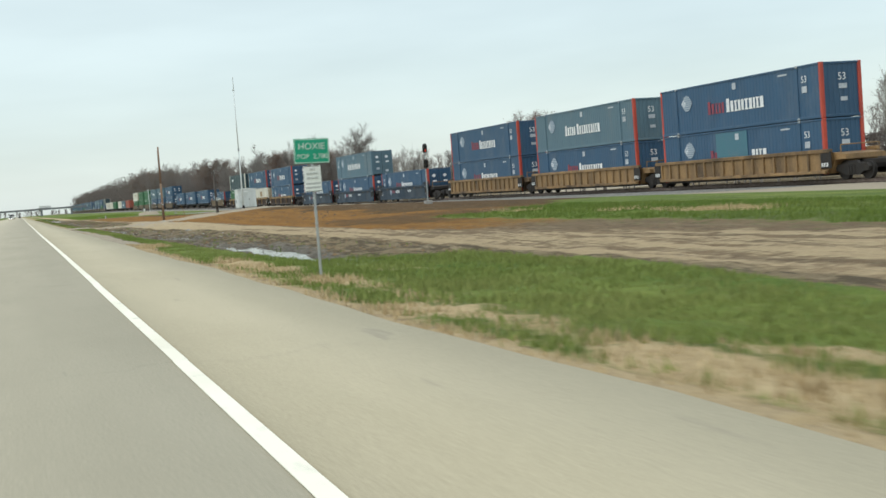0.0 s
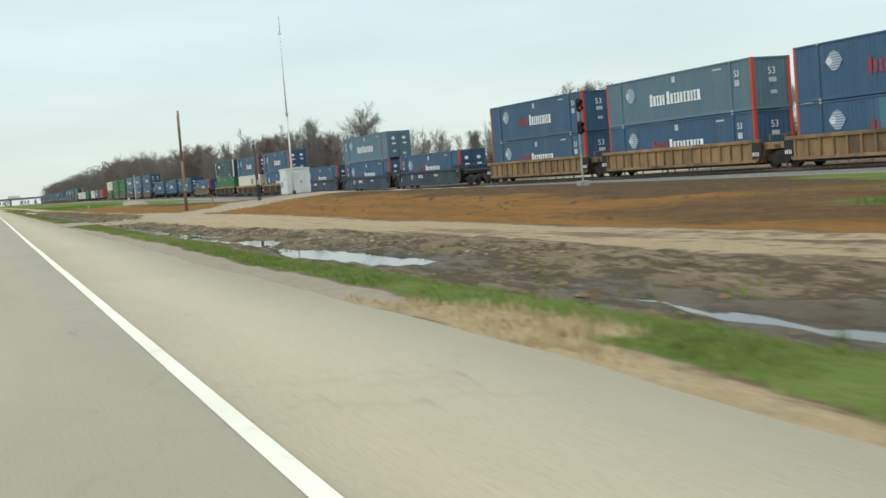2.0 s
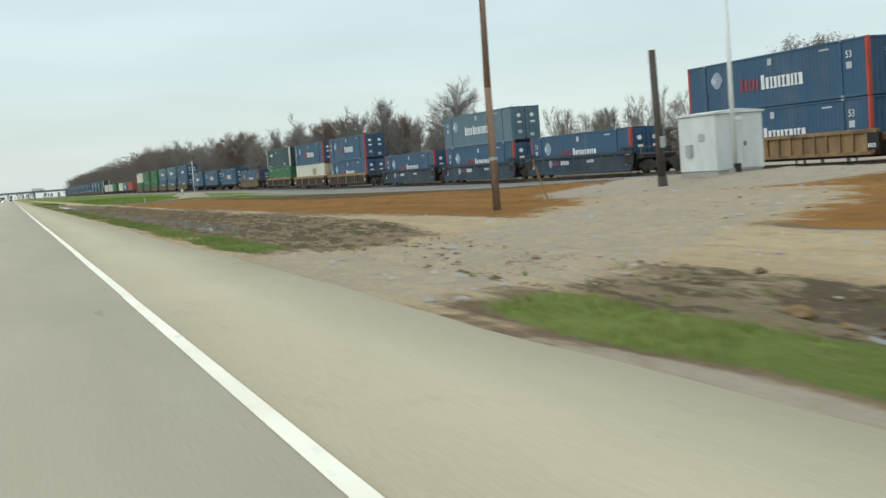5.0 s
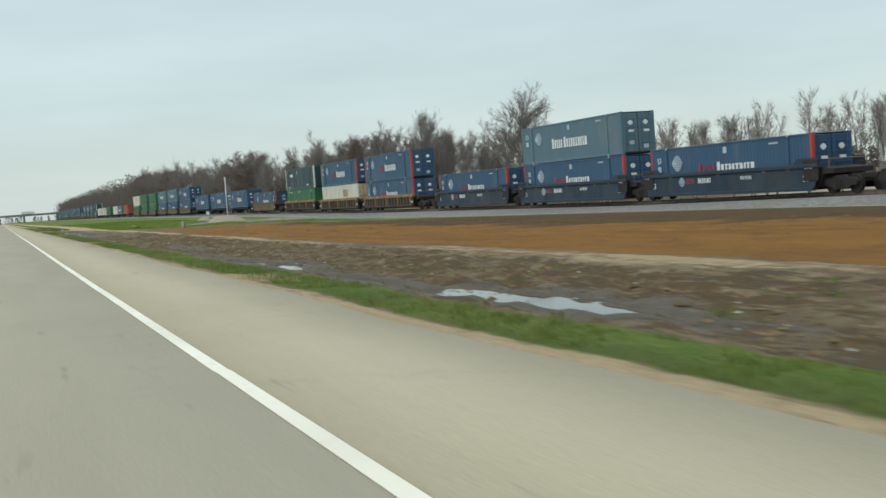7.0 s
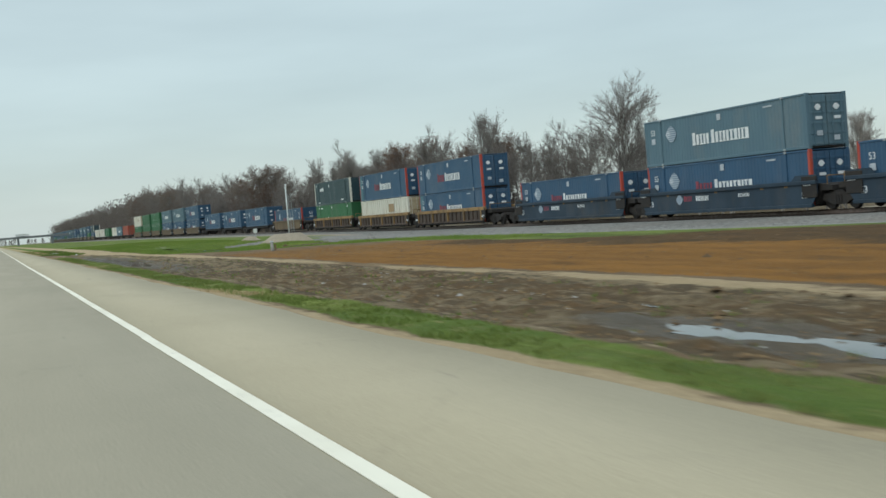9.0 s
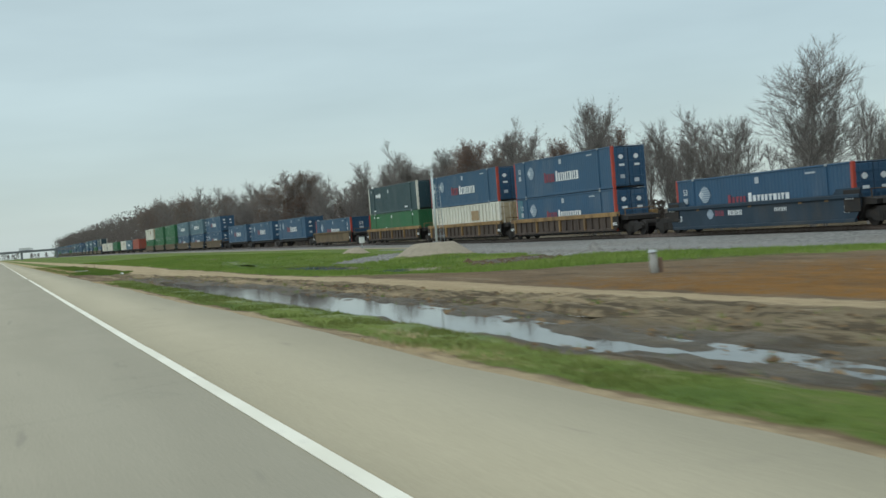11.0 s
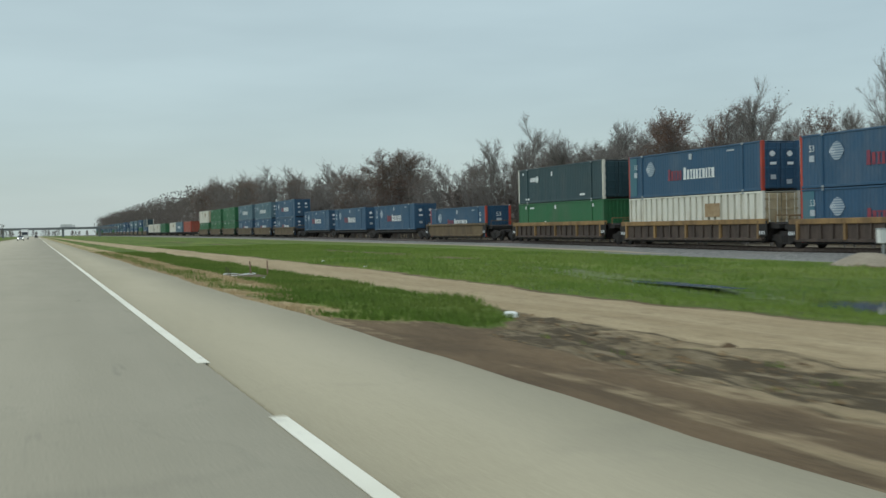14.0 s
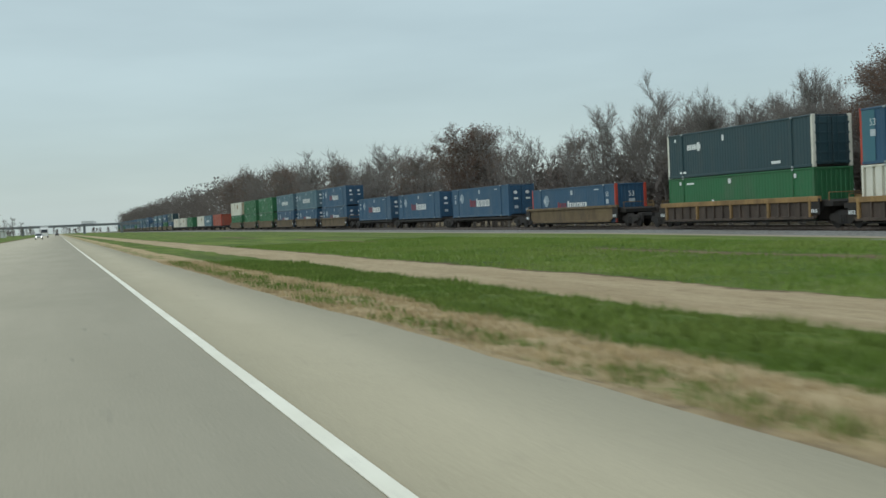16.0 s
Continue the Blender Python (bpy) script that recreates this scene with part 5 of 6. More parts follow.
# ---------------------------------------------------------------- trees
def bare_tree(seed, height, spread, leafy, stems=1, far=False, pale=False):
    """Stems and limbs in one mesh, twigs in another, leaves that hang on in a third."""
    rng = random.Random(seed)
    wood, crown, leaf = Geo(), Geo(), Geo()
    u = height / 20
    up = Vector((0, 0, 1))

    def turn(d, angle):
        side = Vector((rng.gauss(0, 1), rng.gauss(0, 1), rng.gauss(0, 1))).cross(d)
        return (Matrix.Rotation(angle, 3, side.normalized()) @ d).normalized()

    def sliver(p, q, w):
        e = (q - p).cross(Vector((rng.gauss(0, 1), rng.gauss(0, 1), rng.gauss(0, 1)))).normalized() * w
        crown.add([p - e, p + e, q], [(0, 1, 2)])

    def twigs(p, q, d, count):
        for _ in range(count):
            a = p.lerp(q, rng.uniform(0.1, 1.0))
            e = (turn(d, rng.uniform(0.3, 0.8)) + up * 0.25).normalized()
            b = a + e * rng.uniform(0.7, 1.7) * u
            sliver(a, b, (0.034 if far else 0.022) * u)
            if not far:
                c = a.lerp(b, 0.45)
                sliver(c, c + (turn(e, 0.5) + up * 0.1) * rng.uniform(0.4, 0.9) * u, 0.015 * u)
            if rng.random() < leafy:
                for _ in range(2 if far else (5 if leafy > 0.7 else 3)):
                    c = a.lerp(b, rng.uniform(0.3, 1.1)) + Vector((rng.gauss(0, .2), rng.gauss(0, .2), rng.gauss(0, .2))) * u
                    k = Vector((rng.gauss(0, 1), rng.gauss(0, 1), rng.gauss(0, 1))).normalized() * (rng.uniform(0.075, 0.125) if far else rng.uniform(0.06, 0.11) * (1.1 if leafy > 0.7 else 1)) * u
                    v = k.orthogonal() * rng.uniform(0.6, 1.0)
                    leaf.add([c - k, c + v * 0.8, c + k, c - v * 0.7], [(0, 1, 2, 3)])

    def limb(p, d, length, r, level):
        steps = (7, 4, 2)[level] if not far else (5, 3, 1)[level]
        q = p
        for k in range(steps):
            d = (turn(d, rng.uniform(0.05, 0.24)) + up * (0.3, 0.13, 0.08)[level]).normalized()
            p, q = q, q + d * length / steps
            wood.tube(p, q, r * (1 - 0.78 * k / steps), r * (1 - 0.78 * (k + 1) / steps), (5, 3, 3)[level], caps=False)
            at = (k + 1) / steps
            if level == 0 and at > 0.3:
                for _ in range(3 if not far else 3):
                    size = height * rng.uniform(0.24, 0.40) * (1.2 - 0.62 * at)
                    limb(p.lerp(q, rng.random()), turn(d, rng.uniform(0.42, 0.85) * spread), size, r * 0.42 * (1.1 - 0.6 * at), 1)
            elif level == 1:
                for _ in range(3 if k else 2):
                    limb(p.lerp(q, rng.random()), turn(d, rng.uniform(0.35, 0.8)), length * rng.uniform(0.3, 0.5), r * 0.45, 2)
            elif level == 2:
                twigs(p, q, d, 3 if not far else 4)
        twigs(p, q, d, 3)

    for k in range(stems):
        lean = Vector((rng.gauss(0, 0.16), rng.gauss(0, 0.16), 1)) if stems > 1 else up
        limb(Vector((rng.gauss(0, 0.25), rng.gauss(0, 0.25), -0.3)) if k else Vector((0, 0, -0.3)), lean.normalized(), height * rng.uniform(0.8, 0.9), height * 0.0135 / math.sqrt(stems), 0)
    meshes = [wood.mesh("trunk", M_PALETWIG if pale else M_TWIG), crown.mesh("crown", M_PALETWIG if pale else M_TWIGS)]
    if leaf.v:
        meshes.append(leaf)
    return meshes


def tree_kind(seed, height, spread, leafy, leaf_material, label, stems=1, far=False, pale=False):
    me = bare_tree(seed, height, spread, leafy, stems, far, pale)
    root = thing("tree", (0, 0, -50), label, "tree", "trees behind the railway line")
    part("trunk", me[0], root, None, "grey-brown trunk and limbs")
    part("crown", me[1], root, None, "bare twigs")
    if len(me) > 2:
        part("leaves", me[2].mesh("leaves", leaf_material), root, None, "dry brown leaves")
    return root


BARE = "tall leafless tree with fine grey-brown twigs"
SPARSE, OAK = "tree with dull brown twigs and a few dry leaves", "oak with russet dry leaves still hanging"
KINDS = {
    "bare": [tree_kind(11, 20, 0.8, 0.0, None, BARE), tree_kind(12, 20, 0.75, 0.03, M_LEAFDULL, BARE, 2), tree_kind(17, 20, 1.15, 0.0, None, "broad leafless tree with dense spreading twigs", 3), tree_kind(41, 20, 0.7, 0.0, None, "tall leafless tree with several ascending stems", 2)],
    "dull": [tree_kind(13, 20, 0.9, 0.12, M_LEAFDULL, SPARSE, 2), tree_kind(14, 20, 0.8, 0.18, M_LEAFDULL, SPARSE)],
    "russet": [tree_kind(15, 20, 1.2, 0.95, M_LEAF, OAK, 2), tree_kind(16, 20, 0.95, 0.8, M_LEAF, OAK)],
}
PALE = "slender leafless tree with pale grey bark"
KINDS["pale"] = [tree_kind(51, 20, 0.6, 0.0, None, PALE, 2, True, True), tree_kind(52, 20, 0.7, 0.0, None, PALE, 1, True, True)]
KINDS["far bare"] = [tree_kind(31, 20, 0.8, 0.0, None, BARE, 1, True), tree_kind(32, 20, 0.95, 0.1, M_LEAFDULL, BARE, 2, True)]
KINDS["far dull"] = [tree_kind(33, 20, 1.0, 0.45, M_LEAFDULL, SPARSE, 2, True), tree_kind(34, 20, 0.85, 0.6, M_LEAFDULL, SPARSE, 1, True)]
KINDS["far russet"] = [tree_kind(35, 20, 1.1, 0.8, M_LEAF, OAK, 2, True)]
used = set()
trng = random.Random(21)


def plant(kind, x, y, height, pick=None, wide=1.0):
    if pick is None and (y > 500 or x > 125 or (x > 106 and trng.random() < 0.8)):
        kind = "far " + kind
    src = KINDS[kind][trng.randrange(len(KINDS[kind])) if pick is None else pick]
    s = height / 20
    z = float(land(np.array([float(x)]), np.array([float(y)]))[0]) - 0.2
    m = Matrix.Translation((x, y, z)) @ Matrix.Rotation(trng.uniform(0, math.tau), 4, "Z") @ Matrix.Diagonal((s * wide, s * wide, s, 1))
    if src in used:
        ob = copy_thing(src, Matrix())
        ob.matrix_basis = m
        return ob
    used.add(src)
    src.matrix_basis = m
    return src


# single trees that stand out, then the scattered edge and the dense wood
plant("russet", 96.5, 212, 16.4, 0, 1.25)
plant("bare", 93, 334, 21.5, 2, 1.35)
plant("bare", 95, 327, 17, 0, 0.9)
plant("bare", 93, 365, 17, 1, 0.95)
plant("dull", 94, 374, 16, 1, 1.0)
plant("dull", 93, 391, 24, 1, 0.9)
plant("bare", 96, 396, 23, 3, 0.9)
plant("bare", 95, 513, 25.5, 0, 1.15)
plant("bare", 97, 521, 22, 1, 1.1)
plant("russet", 94, 592, 24, 0, 1.35)
plant("russet", 95, 437, 21, 1, 1.1)
plant("russet", 95, 447, 20.5, 0, 1.1)
plant("dull", 94, 460, 20.5, 0, 1.0)
plant("bare", 96, 421, 22, 0, 1.0)
plant("dull", 97, 429, 23, 1, 1.0)
plant("dull", 96, 474, 19, 1, 1.0)
plant("bare", 96, 488, 19, 2, 0.9)
for y in np.arange(110, 330, 3.2):
    k = trng.randrange(5)
    plant("pale" if k < 4 else "dull", trng.uniform(100, 118), y + trng.uniform(-3, 3), trng.uniform(12.0, 15.0), k % 2, 0.95)
for y in np.arange(120, 420, 16.0):
    plant(trng.choice(("bare", "dull")), trng.uniform(140, 175), y * 1.45 + trng.uniform(-4, 4), trng.uniform(14, 18), None, 0.9)
for y in np.arange(330, 450, 4.5):
    plant(trng.choice(("bare", "dull", "bare")), trng.uniform(98, 118), y + trng.uniform(-3, 3), trng.uniform(12, 17), None, 0.95)
for y in np.arange(372, 540, 4.0):
    plant(trng.choice(("dull", "bare", "russet", "dull")), trng.uniform(96, 112), y + trng.uniform(-2.5, 2.5), trng.uniform(14.5, 19.5), None, 1.05)
y = 440.0
while y < 1000:
    tall = np.interp(y, (440, 560, 700, 950, 1000), (17.5, 20.5, 25.0, 30.5, 29.5))
    for row in range(3 if y < 560 else 2):
        plant(trng.choice(("dull", "dull", "russet", "bare", "russet") if y > 570 else ("dull", "bare", "bare", "bare", "russet")), 95 + row * 9 + trng.uniform(-3, 3), y + trng.uniform(-3, 3), tall * trng.uniform(0.72, 1.06), None, 1.15)
    y += np.interp(y, (440, 600, 1000), (6.5, 8.5, 12.5))

frng = np.random.default_rng(5)


def woods(name, count, xr, yr, hr, material, label, grain=0.5, many=100):
    """Far woods as one mesh: stems with uneven heaps of small leaf sprays."""
    vs, fs = [], []
    base = 0
    for k in range(count):
        x, y, h = frng.uniform(*xr), frng.uniform(*yr), frng.uniform(*hr)
        z = -1.5
        t = np.array([(x - .2, y, z), (x + .2, y, z), (x + .05, y, z + h * .9), (x - .05, y, z + h * .9)])
        n = many
        c = np.stack([frng.normal(0, h * 0.17, n), frng.normal(0, h * 0.17, n), h * (0.12 + 0.88 * frng.random(n) ** 0.8)], 1)
        c[:, :2] *= (1.15 - 0.75 * (c[:, 2:] / h))
        c += (x, y, z)
        u, w = frng.normal(0, grain, (n, 3)), frng.normal(0, grain, (n, 3))
        q = np.stack([c - u, c - w, c + u, c + w], 1).reshape(-1, 3)
        vs += [t, q]
        m = 4 + 4 * n
        fs.append(np.arange(m).reshape(-1, 4) + base)
        base += m
    ob = new(name, quick_mesh(name, np.concatenate(vs), np.concatenate(fs), material))
    return tagged(ob, label, "woods", kind="stuff")


woods("far_woods", 330, (93, 125), (985, 2300), (24, 34), M_LEAFDULL, "far belt of leafless brown woods along the line", 0.36, 170)
woods("undergrowth", 420, (93, 108), (430, 1000), (7, 13), M_LEAFDULL, "brown leafless brush under the trees", 0.28, 150)
woods("undergrowth", 240, (99, 120), (105, 445), (3, 6.5), M_LEAFDULL, "brown leafless brush under the trees", 0.2, 130)
woods("distant_treeline", 260, (-900, 900), (2600, 3300), (10, 18), M_LEAFDULL, "low distant line of bare trees on the horizon")

# ---------------------------------------------------------------- town sign
sign = thing("town_sign", (5.0, 19.6, 0), "green town sign above a small white notice on one post", "road sign")
sign.location.z = float(land(np.array([5.0]), np.array([19.6]))[0])
sz = -sign.location.z
part("post", Geo().box(-.021, .021, -.0, .03, -.2, sz + 2.2, .005).mesh("post", M_GALV), sign, None, "galvanised channel post")
tilt = Matrix.Translation((0, -0.02, sz + 2.03)) @ Matrix.Rotation(radians(1.5), 4, "Y")
plate = part("sign_plate", Geo().box(-.305, .305, -.012, .0, -.21, .21, .004).mesh("sign_plate", M_SIGNGREEN), sign, tilt, "green plate with white border")
border = Geo()
for a, b, c, d in ((-.298, .298, .192, .2), (-.298, .298, -.2, -.192), (-.298, -.29, -.192, .192), (.29, .298, -.192, .192)):
    border.box(a, b, -.0155, -.0125, c, d)
part("border", border.mesh("border", M_SIGNWHITE), plate, None, "white border line")
part("lettering", letters("HOXIE", 0.155, M_SIGNTEXT), plate, Matrix.Translation((0, -.018, .075)) @ REAR, "white town name")
part("lettering", letters("POP  2,780", 0.115, M_SIGNTEXT), plate, Matrix.Translation((0.01, -.018, -.095)) @ REAR, "white population figure")
low = part("notice_plate", Geo().box(-.15, .15, -.012, 0, -.22, .22, .004).mesh("notice_plate", M_SIGNWHITE), sign, (-0.02, -0.025, sz + 1.56), "white notice with faded grey writing")
for z, word in ((.159, "NO"), (.087, "ENGINE"), (.0145, "BRAKES")):
    part("lettering", letters(word, 0.058, M_INK), low, Matrix.Translation((0, -.0165, z)) @ REAR, "faded grey lettering")
for z, w in ((-.081, .125), (-.148, .125)):
    part("text_bar", Geo().box(-w, w, -.0155, -.0125, z - .017, z + .017).mesh("text_bar", M_INK), low, None, "faded grey line of writing")
for z in (-.21, .21):
    part("border", Geo().box(-.14, .14, -.0155, -.0125, z - .004, z + .004).mesh("border", M_STEEL), low, None, "thin black border line")


# ---------------------------------------------------------------- trackside things
def ground_at(x, y):
    return float(land(np.array([float(x)]), np.array([float(y)]))[0])


# equipment hut with a shallow roof
hut = thing("equipment_hut", (22.34, 121.95, ground_at(22.34, 121.95)), "pale grey steel trackside equipment hut on a gravel pad", "equipment hut")
hw, hd, hh = 0.9, 1.1, 2.02
part("plinth", Geo().box(-hw + .03, hw - .03, -hd + .03, hd - .03, -.25, .1, .02).mesh("plinth", M_CONCRETE), hut)
part("body", Geo().box(-hw, hw, -hd, hd, .1, hh - .1, .02).mesh("body", M_PALE), hut)
part("roof", Geo().prism([(-hw - .06, hh - .1), (hw + .06, hh - .1), (hw + .06, hh - .04), (.0, hh + .04), (-hw - .06, hh - .04)], 1, -hd - .06, hd + .06).mesh("roof", M_PALE), hut, None, "pale shallow ridged roof")
door = part("door", Geo().box(.1, .72, -.03, 0, .14, hh - .22, .01).mesh("door", M_PALE), hut, (0, -hd, 0))
part("handle", Geo().box(.14, .2, -.06, -.03, .85, 1.0, .01).mesh("handle", M_STEEL), door, None, "dark handle")
part("nameplate", Geo().box(-.42, .42, -.02, 0, -.06, .06, .005).mesh("nameplate", M_LETTER), hut, (0.1, -hd - .002, hh - .28), "white nameplate")
part("vent", Geo().box(-.02, 0, -.18, .18, -.12, .12, .008).mesh("vent", M_GALV), hut, (-hw - .001, -.3, 1.2))
part("meter_box", Geo().box(-.12, .0, -.15, .15, -.2, .2, .015).mesh("meter_box", M_GALV), hut, (-hw - .002, .4, .8))
part("aerial", Geo().tube((0, 0, 0), (0, 0, .6), .012, n=6).mesh("aerial", M_STEEL), hut, (-.35, 0, hh))

mast = thing("radio_mast", (21.75, 120.3, ground_at(21.75, 120.3)), "tall slender pale steel radio mast", "mast")
mz = 13.75 - mast.location.z
part("base", Geo().tube((0, 0, -.2), (0, 0, .18), .2, n=12).mesh("base", M_CONCRETE), mast)
part("pole", Geo().tube((0, 0, 0), (0, 0, mz * .45), .085, .065, 10).tube((0, 0, mz * .45), (0, 0, mz * .9), .06, .038, 10).tube((0, 0, mz * .9), (0, 0, mz), .02, .015, 8).mesh("pole", M_PALE, True), mast)
part("collar", Geo().tube((0, 0, mz * .44), (0, 0, mz * .46), .1, n=10).mesh("collar", M_GALV), mast)
part("antenna", Geo().tube((.03, 0, mz * .9), (.03, 0, mz * 1.0), .03, n=8).box(-.12, .12, -.02, .02, mz * .895, mz * .905).mesh("antenna", M_PALE), mast)
part("cabinet", Geo().box(-.11, .11, -.2, -.06, .05, .32, .01).mesh("cabinet", M_STEEL), mast, None, "small black box at the foot")

pole = thing("utility_pole", (13.8, 121.0, ground_at(13.8, 121.0)), "weathered brown timber utility pole without wires", "utility pole")
pz = 7.2 - pole.location.z
part("shaft", Geo().tube((0, 0, -.3), (-.02, 0, pz * .5), .12, .105, 10).tube((-.02, 0, pz * .5), (.02, 0, pz), .105, .08, 10).mesh("shaft", M_POLE, True), pole)
part("band", Geo().tube((0, 0, 1.5), (0, 0, 1.6), .125, n=10).mesh("band", M_GALV), pole)
part("ground_wire", Geo().tube((-.12, -.03, 0), (-.09, -.03, pz * .95), .01, n=5).mesh("ground_wire", M_STEEL), pole)

stub = thing("timber_post", (19.1, 120.3, ground_at(19.1, 120.3)), "short dark creosoted timber pole leaning slightly", "utility pole")
part("shaft", Geo().tube((0, 0, -.3), (-.1, 0, 4.36 - stub.location.z), .13, .105, 10).mesh("shaft", M_DARKPOLE, True), stub)
part("meter_box", Geo().box(-.08, .08, -.2, -.1, 1.2, 1.55, .015).mesh("meter_box", M_GALV), stub)
part("sleeve", Geo().tube((.0, 0, -.1), (-.01, 0, .32), .15, n=10).mesh("sleeve", M_DARKPOLE), stub)
for gx_, gy_ in ((16.2, 122.5),):
    guy = thing("guy_wire_guard", (gx_, gy_, ground_at(gx_, gy_)), "slanting yellow guard on a stay wire", "guy wire")
    part("guard", Geo().tube((0, 0, -.05), (-.45, 0, 1.3), .025, n=6).mesh("guard", M_YELLOW), guy)
    part("wire", Geo().tube((-.45, 0, 1.3), (-1.0, -.4, 3.0), .008, n=4).mesh("wire", M_STEEL), guy)

# railway signal with two heads
sg = thing("railway_signal", (33.2, 95.7, ground_at(33.2, 95.7)), "black railway colour light signal with two oval heads beside the line", "railway signal")
b = -sg.location.z
part("mast", Geo().tube((0, 0, -.2), (0, 0, b + 4.6), .05, n=10).mesh("mast", M_GALV), sg)
part("base", Geo().box(-.3, .3, -.3, .3, -.2, .3, .03).mesh("base", M_CONCRETE), sg)
for k, z in enumerate((4.47, 3.14)):
    outline = [(.2 * math.cos(a) , b + z + .2 * math.sin(a) + (.2 if math.sin(a) > 0 else -.2)) for a in np.linspace(0, math.tau, 24, endpoint=False)]
    head = part("signal_head", Geo().prism(outline, 1, -.2, -.16).box(-.13, .13, -.16, .0, b + z - .3, b + z + .3, .02).mesh("signal_head", M_STEEL), sg, None, "black oval backboard")
    for dz in (-.18, .18):
        part("hood", Geo().tube((0, -.46, b + z + dz - .02), (0, -.2, b + z + dz), .13, .12, 12, caps=False).mesh("hood", M_STEEL), head)
        part("lens", Geo().tube((0, -.225, b + z + dz), (0, -.2, b + z + dz), .11, n=12).mesh("lens", M_REDLAMP if k == 0 and dz < 0 else M_GLASS), head, None, "lit red lens" if k == 0 and dz < 0 else "dark lens")

# detector mast with ladder on a gravel mound
dm = thing("detector_mast", (30.4, 298.0, ground_at(30.4, 298.0)), "pale steel signal mast with a ladder on a gravel mound", "mast")
h = 5.5 - dm.location.z
part("pole", Geo().tube((0, 0, -.2), (0, 0, h), .085, .07, 12).mesh("pole", M_PALE, True), dm)
part("cap", Geo().tube((0, 0, h), (0, 0, h + .08), .16, .1, 10).tube((0, -.1, h - .3), (0, .1, h - .3), .13, n=10).mesh("cap", M_PALE), dm)
part("base_plate", Geo().box(-.25, .25, -.25, .25, -.1, .05, .02).mesh("base_plate", M_CONCRETE), dm)
lad = part("ladder", Geo().tube((.32, 0, 0), (.2, 0, 4.3), .02, n=6).tube((.62, 0, 0), (.5, 0, 4.3), .02, n=6).mesh("ladder", M_GALV), dm, None, "galvanised ladder")
rung = Geo().tube((0, 0, 0), (.3, 0, 0), .014, n=5).mesh("rung", M_GALV)
for k in range(14):
    z = .3 + k * .29
    part("rung", rung, lad, (.32 - .12 * z / 4.3, 0, z))
part("platform", Geo().box(.0, .6, -.25, .25, .42, .47, .01).mesh("platform", M_GALV), dm)

eb = thing("relay_box", (31.2, 319.8, ground_at(31.2, 319.8)), "small white relay box on a short post", "relay box")
b = -eb.location.z
part("post", Geo().tube((0, 0, -.2), (0, 0, b + .5), .05, n=8).mesh("post", M_GALV), eb)
part("box", Geo().box(-.22, .22, -.15, .15, b + .3, b + .85, .02).mesh("box", M_WALLWHITE), eb)
part("lid", Geo().box(-.24, .24, -.17, .17, b + .84, b + .89, .01).mesh("lid", M_GALV), eb)

mp_ = thing("marker_post", (16.2, 243.4, ground_at(16.2, 243.4)), "short weathered grey concrete marker post beside the track", "marker post")
part("shaft", Geo().tube((0, 0, -.2), (-.03, 0, .55), .12, .1, 10).mesh("shaft", M_CONCRETE, True), mp_)
part("cap", Geo().tube((-.03, 0, .55), (-.03, 0, .62), .13, .09, 10).mesh("cap", M_GALV), mp_)
part("stub", Geo().box(.14, .24, -.05, .05, -.1, .4, .01).mesh("stub", M_POLE), mp_)

# drain inlet: a ring of dug mud round a shallow pit, a white line along its rim and stakes
inlet = thing("drain_inlet", (6.5, 323.0, ground_at(6.5, 323.0)), "muddy drain pit ringed with white rope and stakes", "drain inlet")


def dished(rings, name, material):
    """A ring of heaped earth given as radius and height from the middle outwards."""
    n = 40
    v, f = [], []
    for k, (rad, h) in enumerate(rings):
        for q in range(n):
            a = math.tau * q / n
            w = 1 + 0.16 * noise.noise(Vector((math.cos(a) * 1.7, math.sin(a) * 1.7, k * 0.35)))
            lump = 0.045 * noise.noise(Vector((math.cos(a) * rad * 4.1, math.sin(a) * rad * 4.1, 2.0)))
            v.append((rad * w * math.cos(a) * 0.92, rad * w * math.sin(a) * 1.12, h + (lump if k < len(rings) - 1 else 0)))
    for k in range(len(rings) - 1):
        for q in range(n):
            a, b = k * n + q, k * n + (q + 1) % n
            f.append((a, a + n, b + n, b))
    return quick_mesh(name, np.array(v), np.array(f)[:, ::-1], material, True)


part("mud_ring", dished([(0.34, -0.01), (0.44, 0.04), (0.56, 0.075), (0.7, 0.07), (0.85, 0.045), (1.05, 0.0), (1.2, -0.06)], "mud_ring", M_PITMUD), inlet, None, "heaped brown mud")
part("pit", dished([(0.01, 0.0), (0.2, 0.0), (0.32, 0.01), (0.4, 0.02)], "pit", M_DARKCLOD), inlet, None, "dark wet pit floor")
rope = Geo()
ring = []
for k in range(29):
    a = -2.6 + 5.4 * k / 28
    ring.append(Vector((0.58 * math.cos(a) + 0.05 * math.sin(5 * a) + 0.02 * math.sin(11 * a), 0.7 * math.sin(a) + 0.06 * math.sin(7 * a), 0.085 + 0.02 * math.sin(4 * a))))
for a, c in zip(ring, ring[1:]):
    rope.tube(a, c, .013, n=6, caps=False)
part("rope", rope.mesh("rope", M_SIGNWHITE), inlet, None, "dirty white rope")
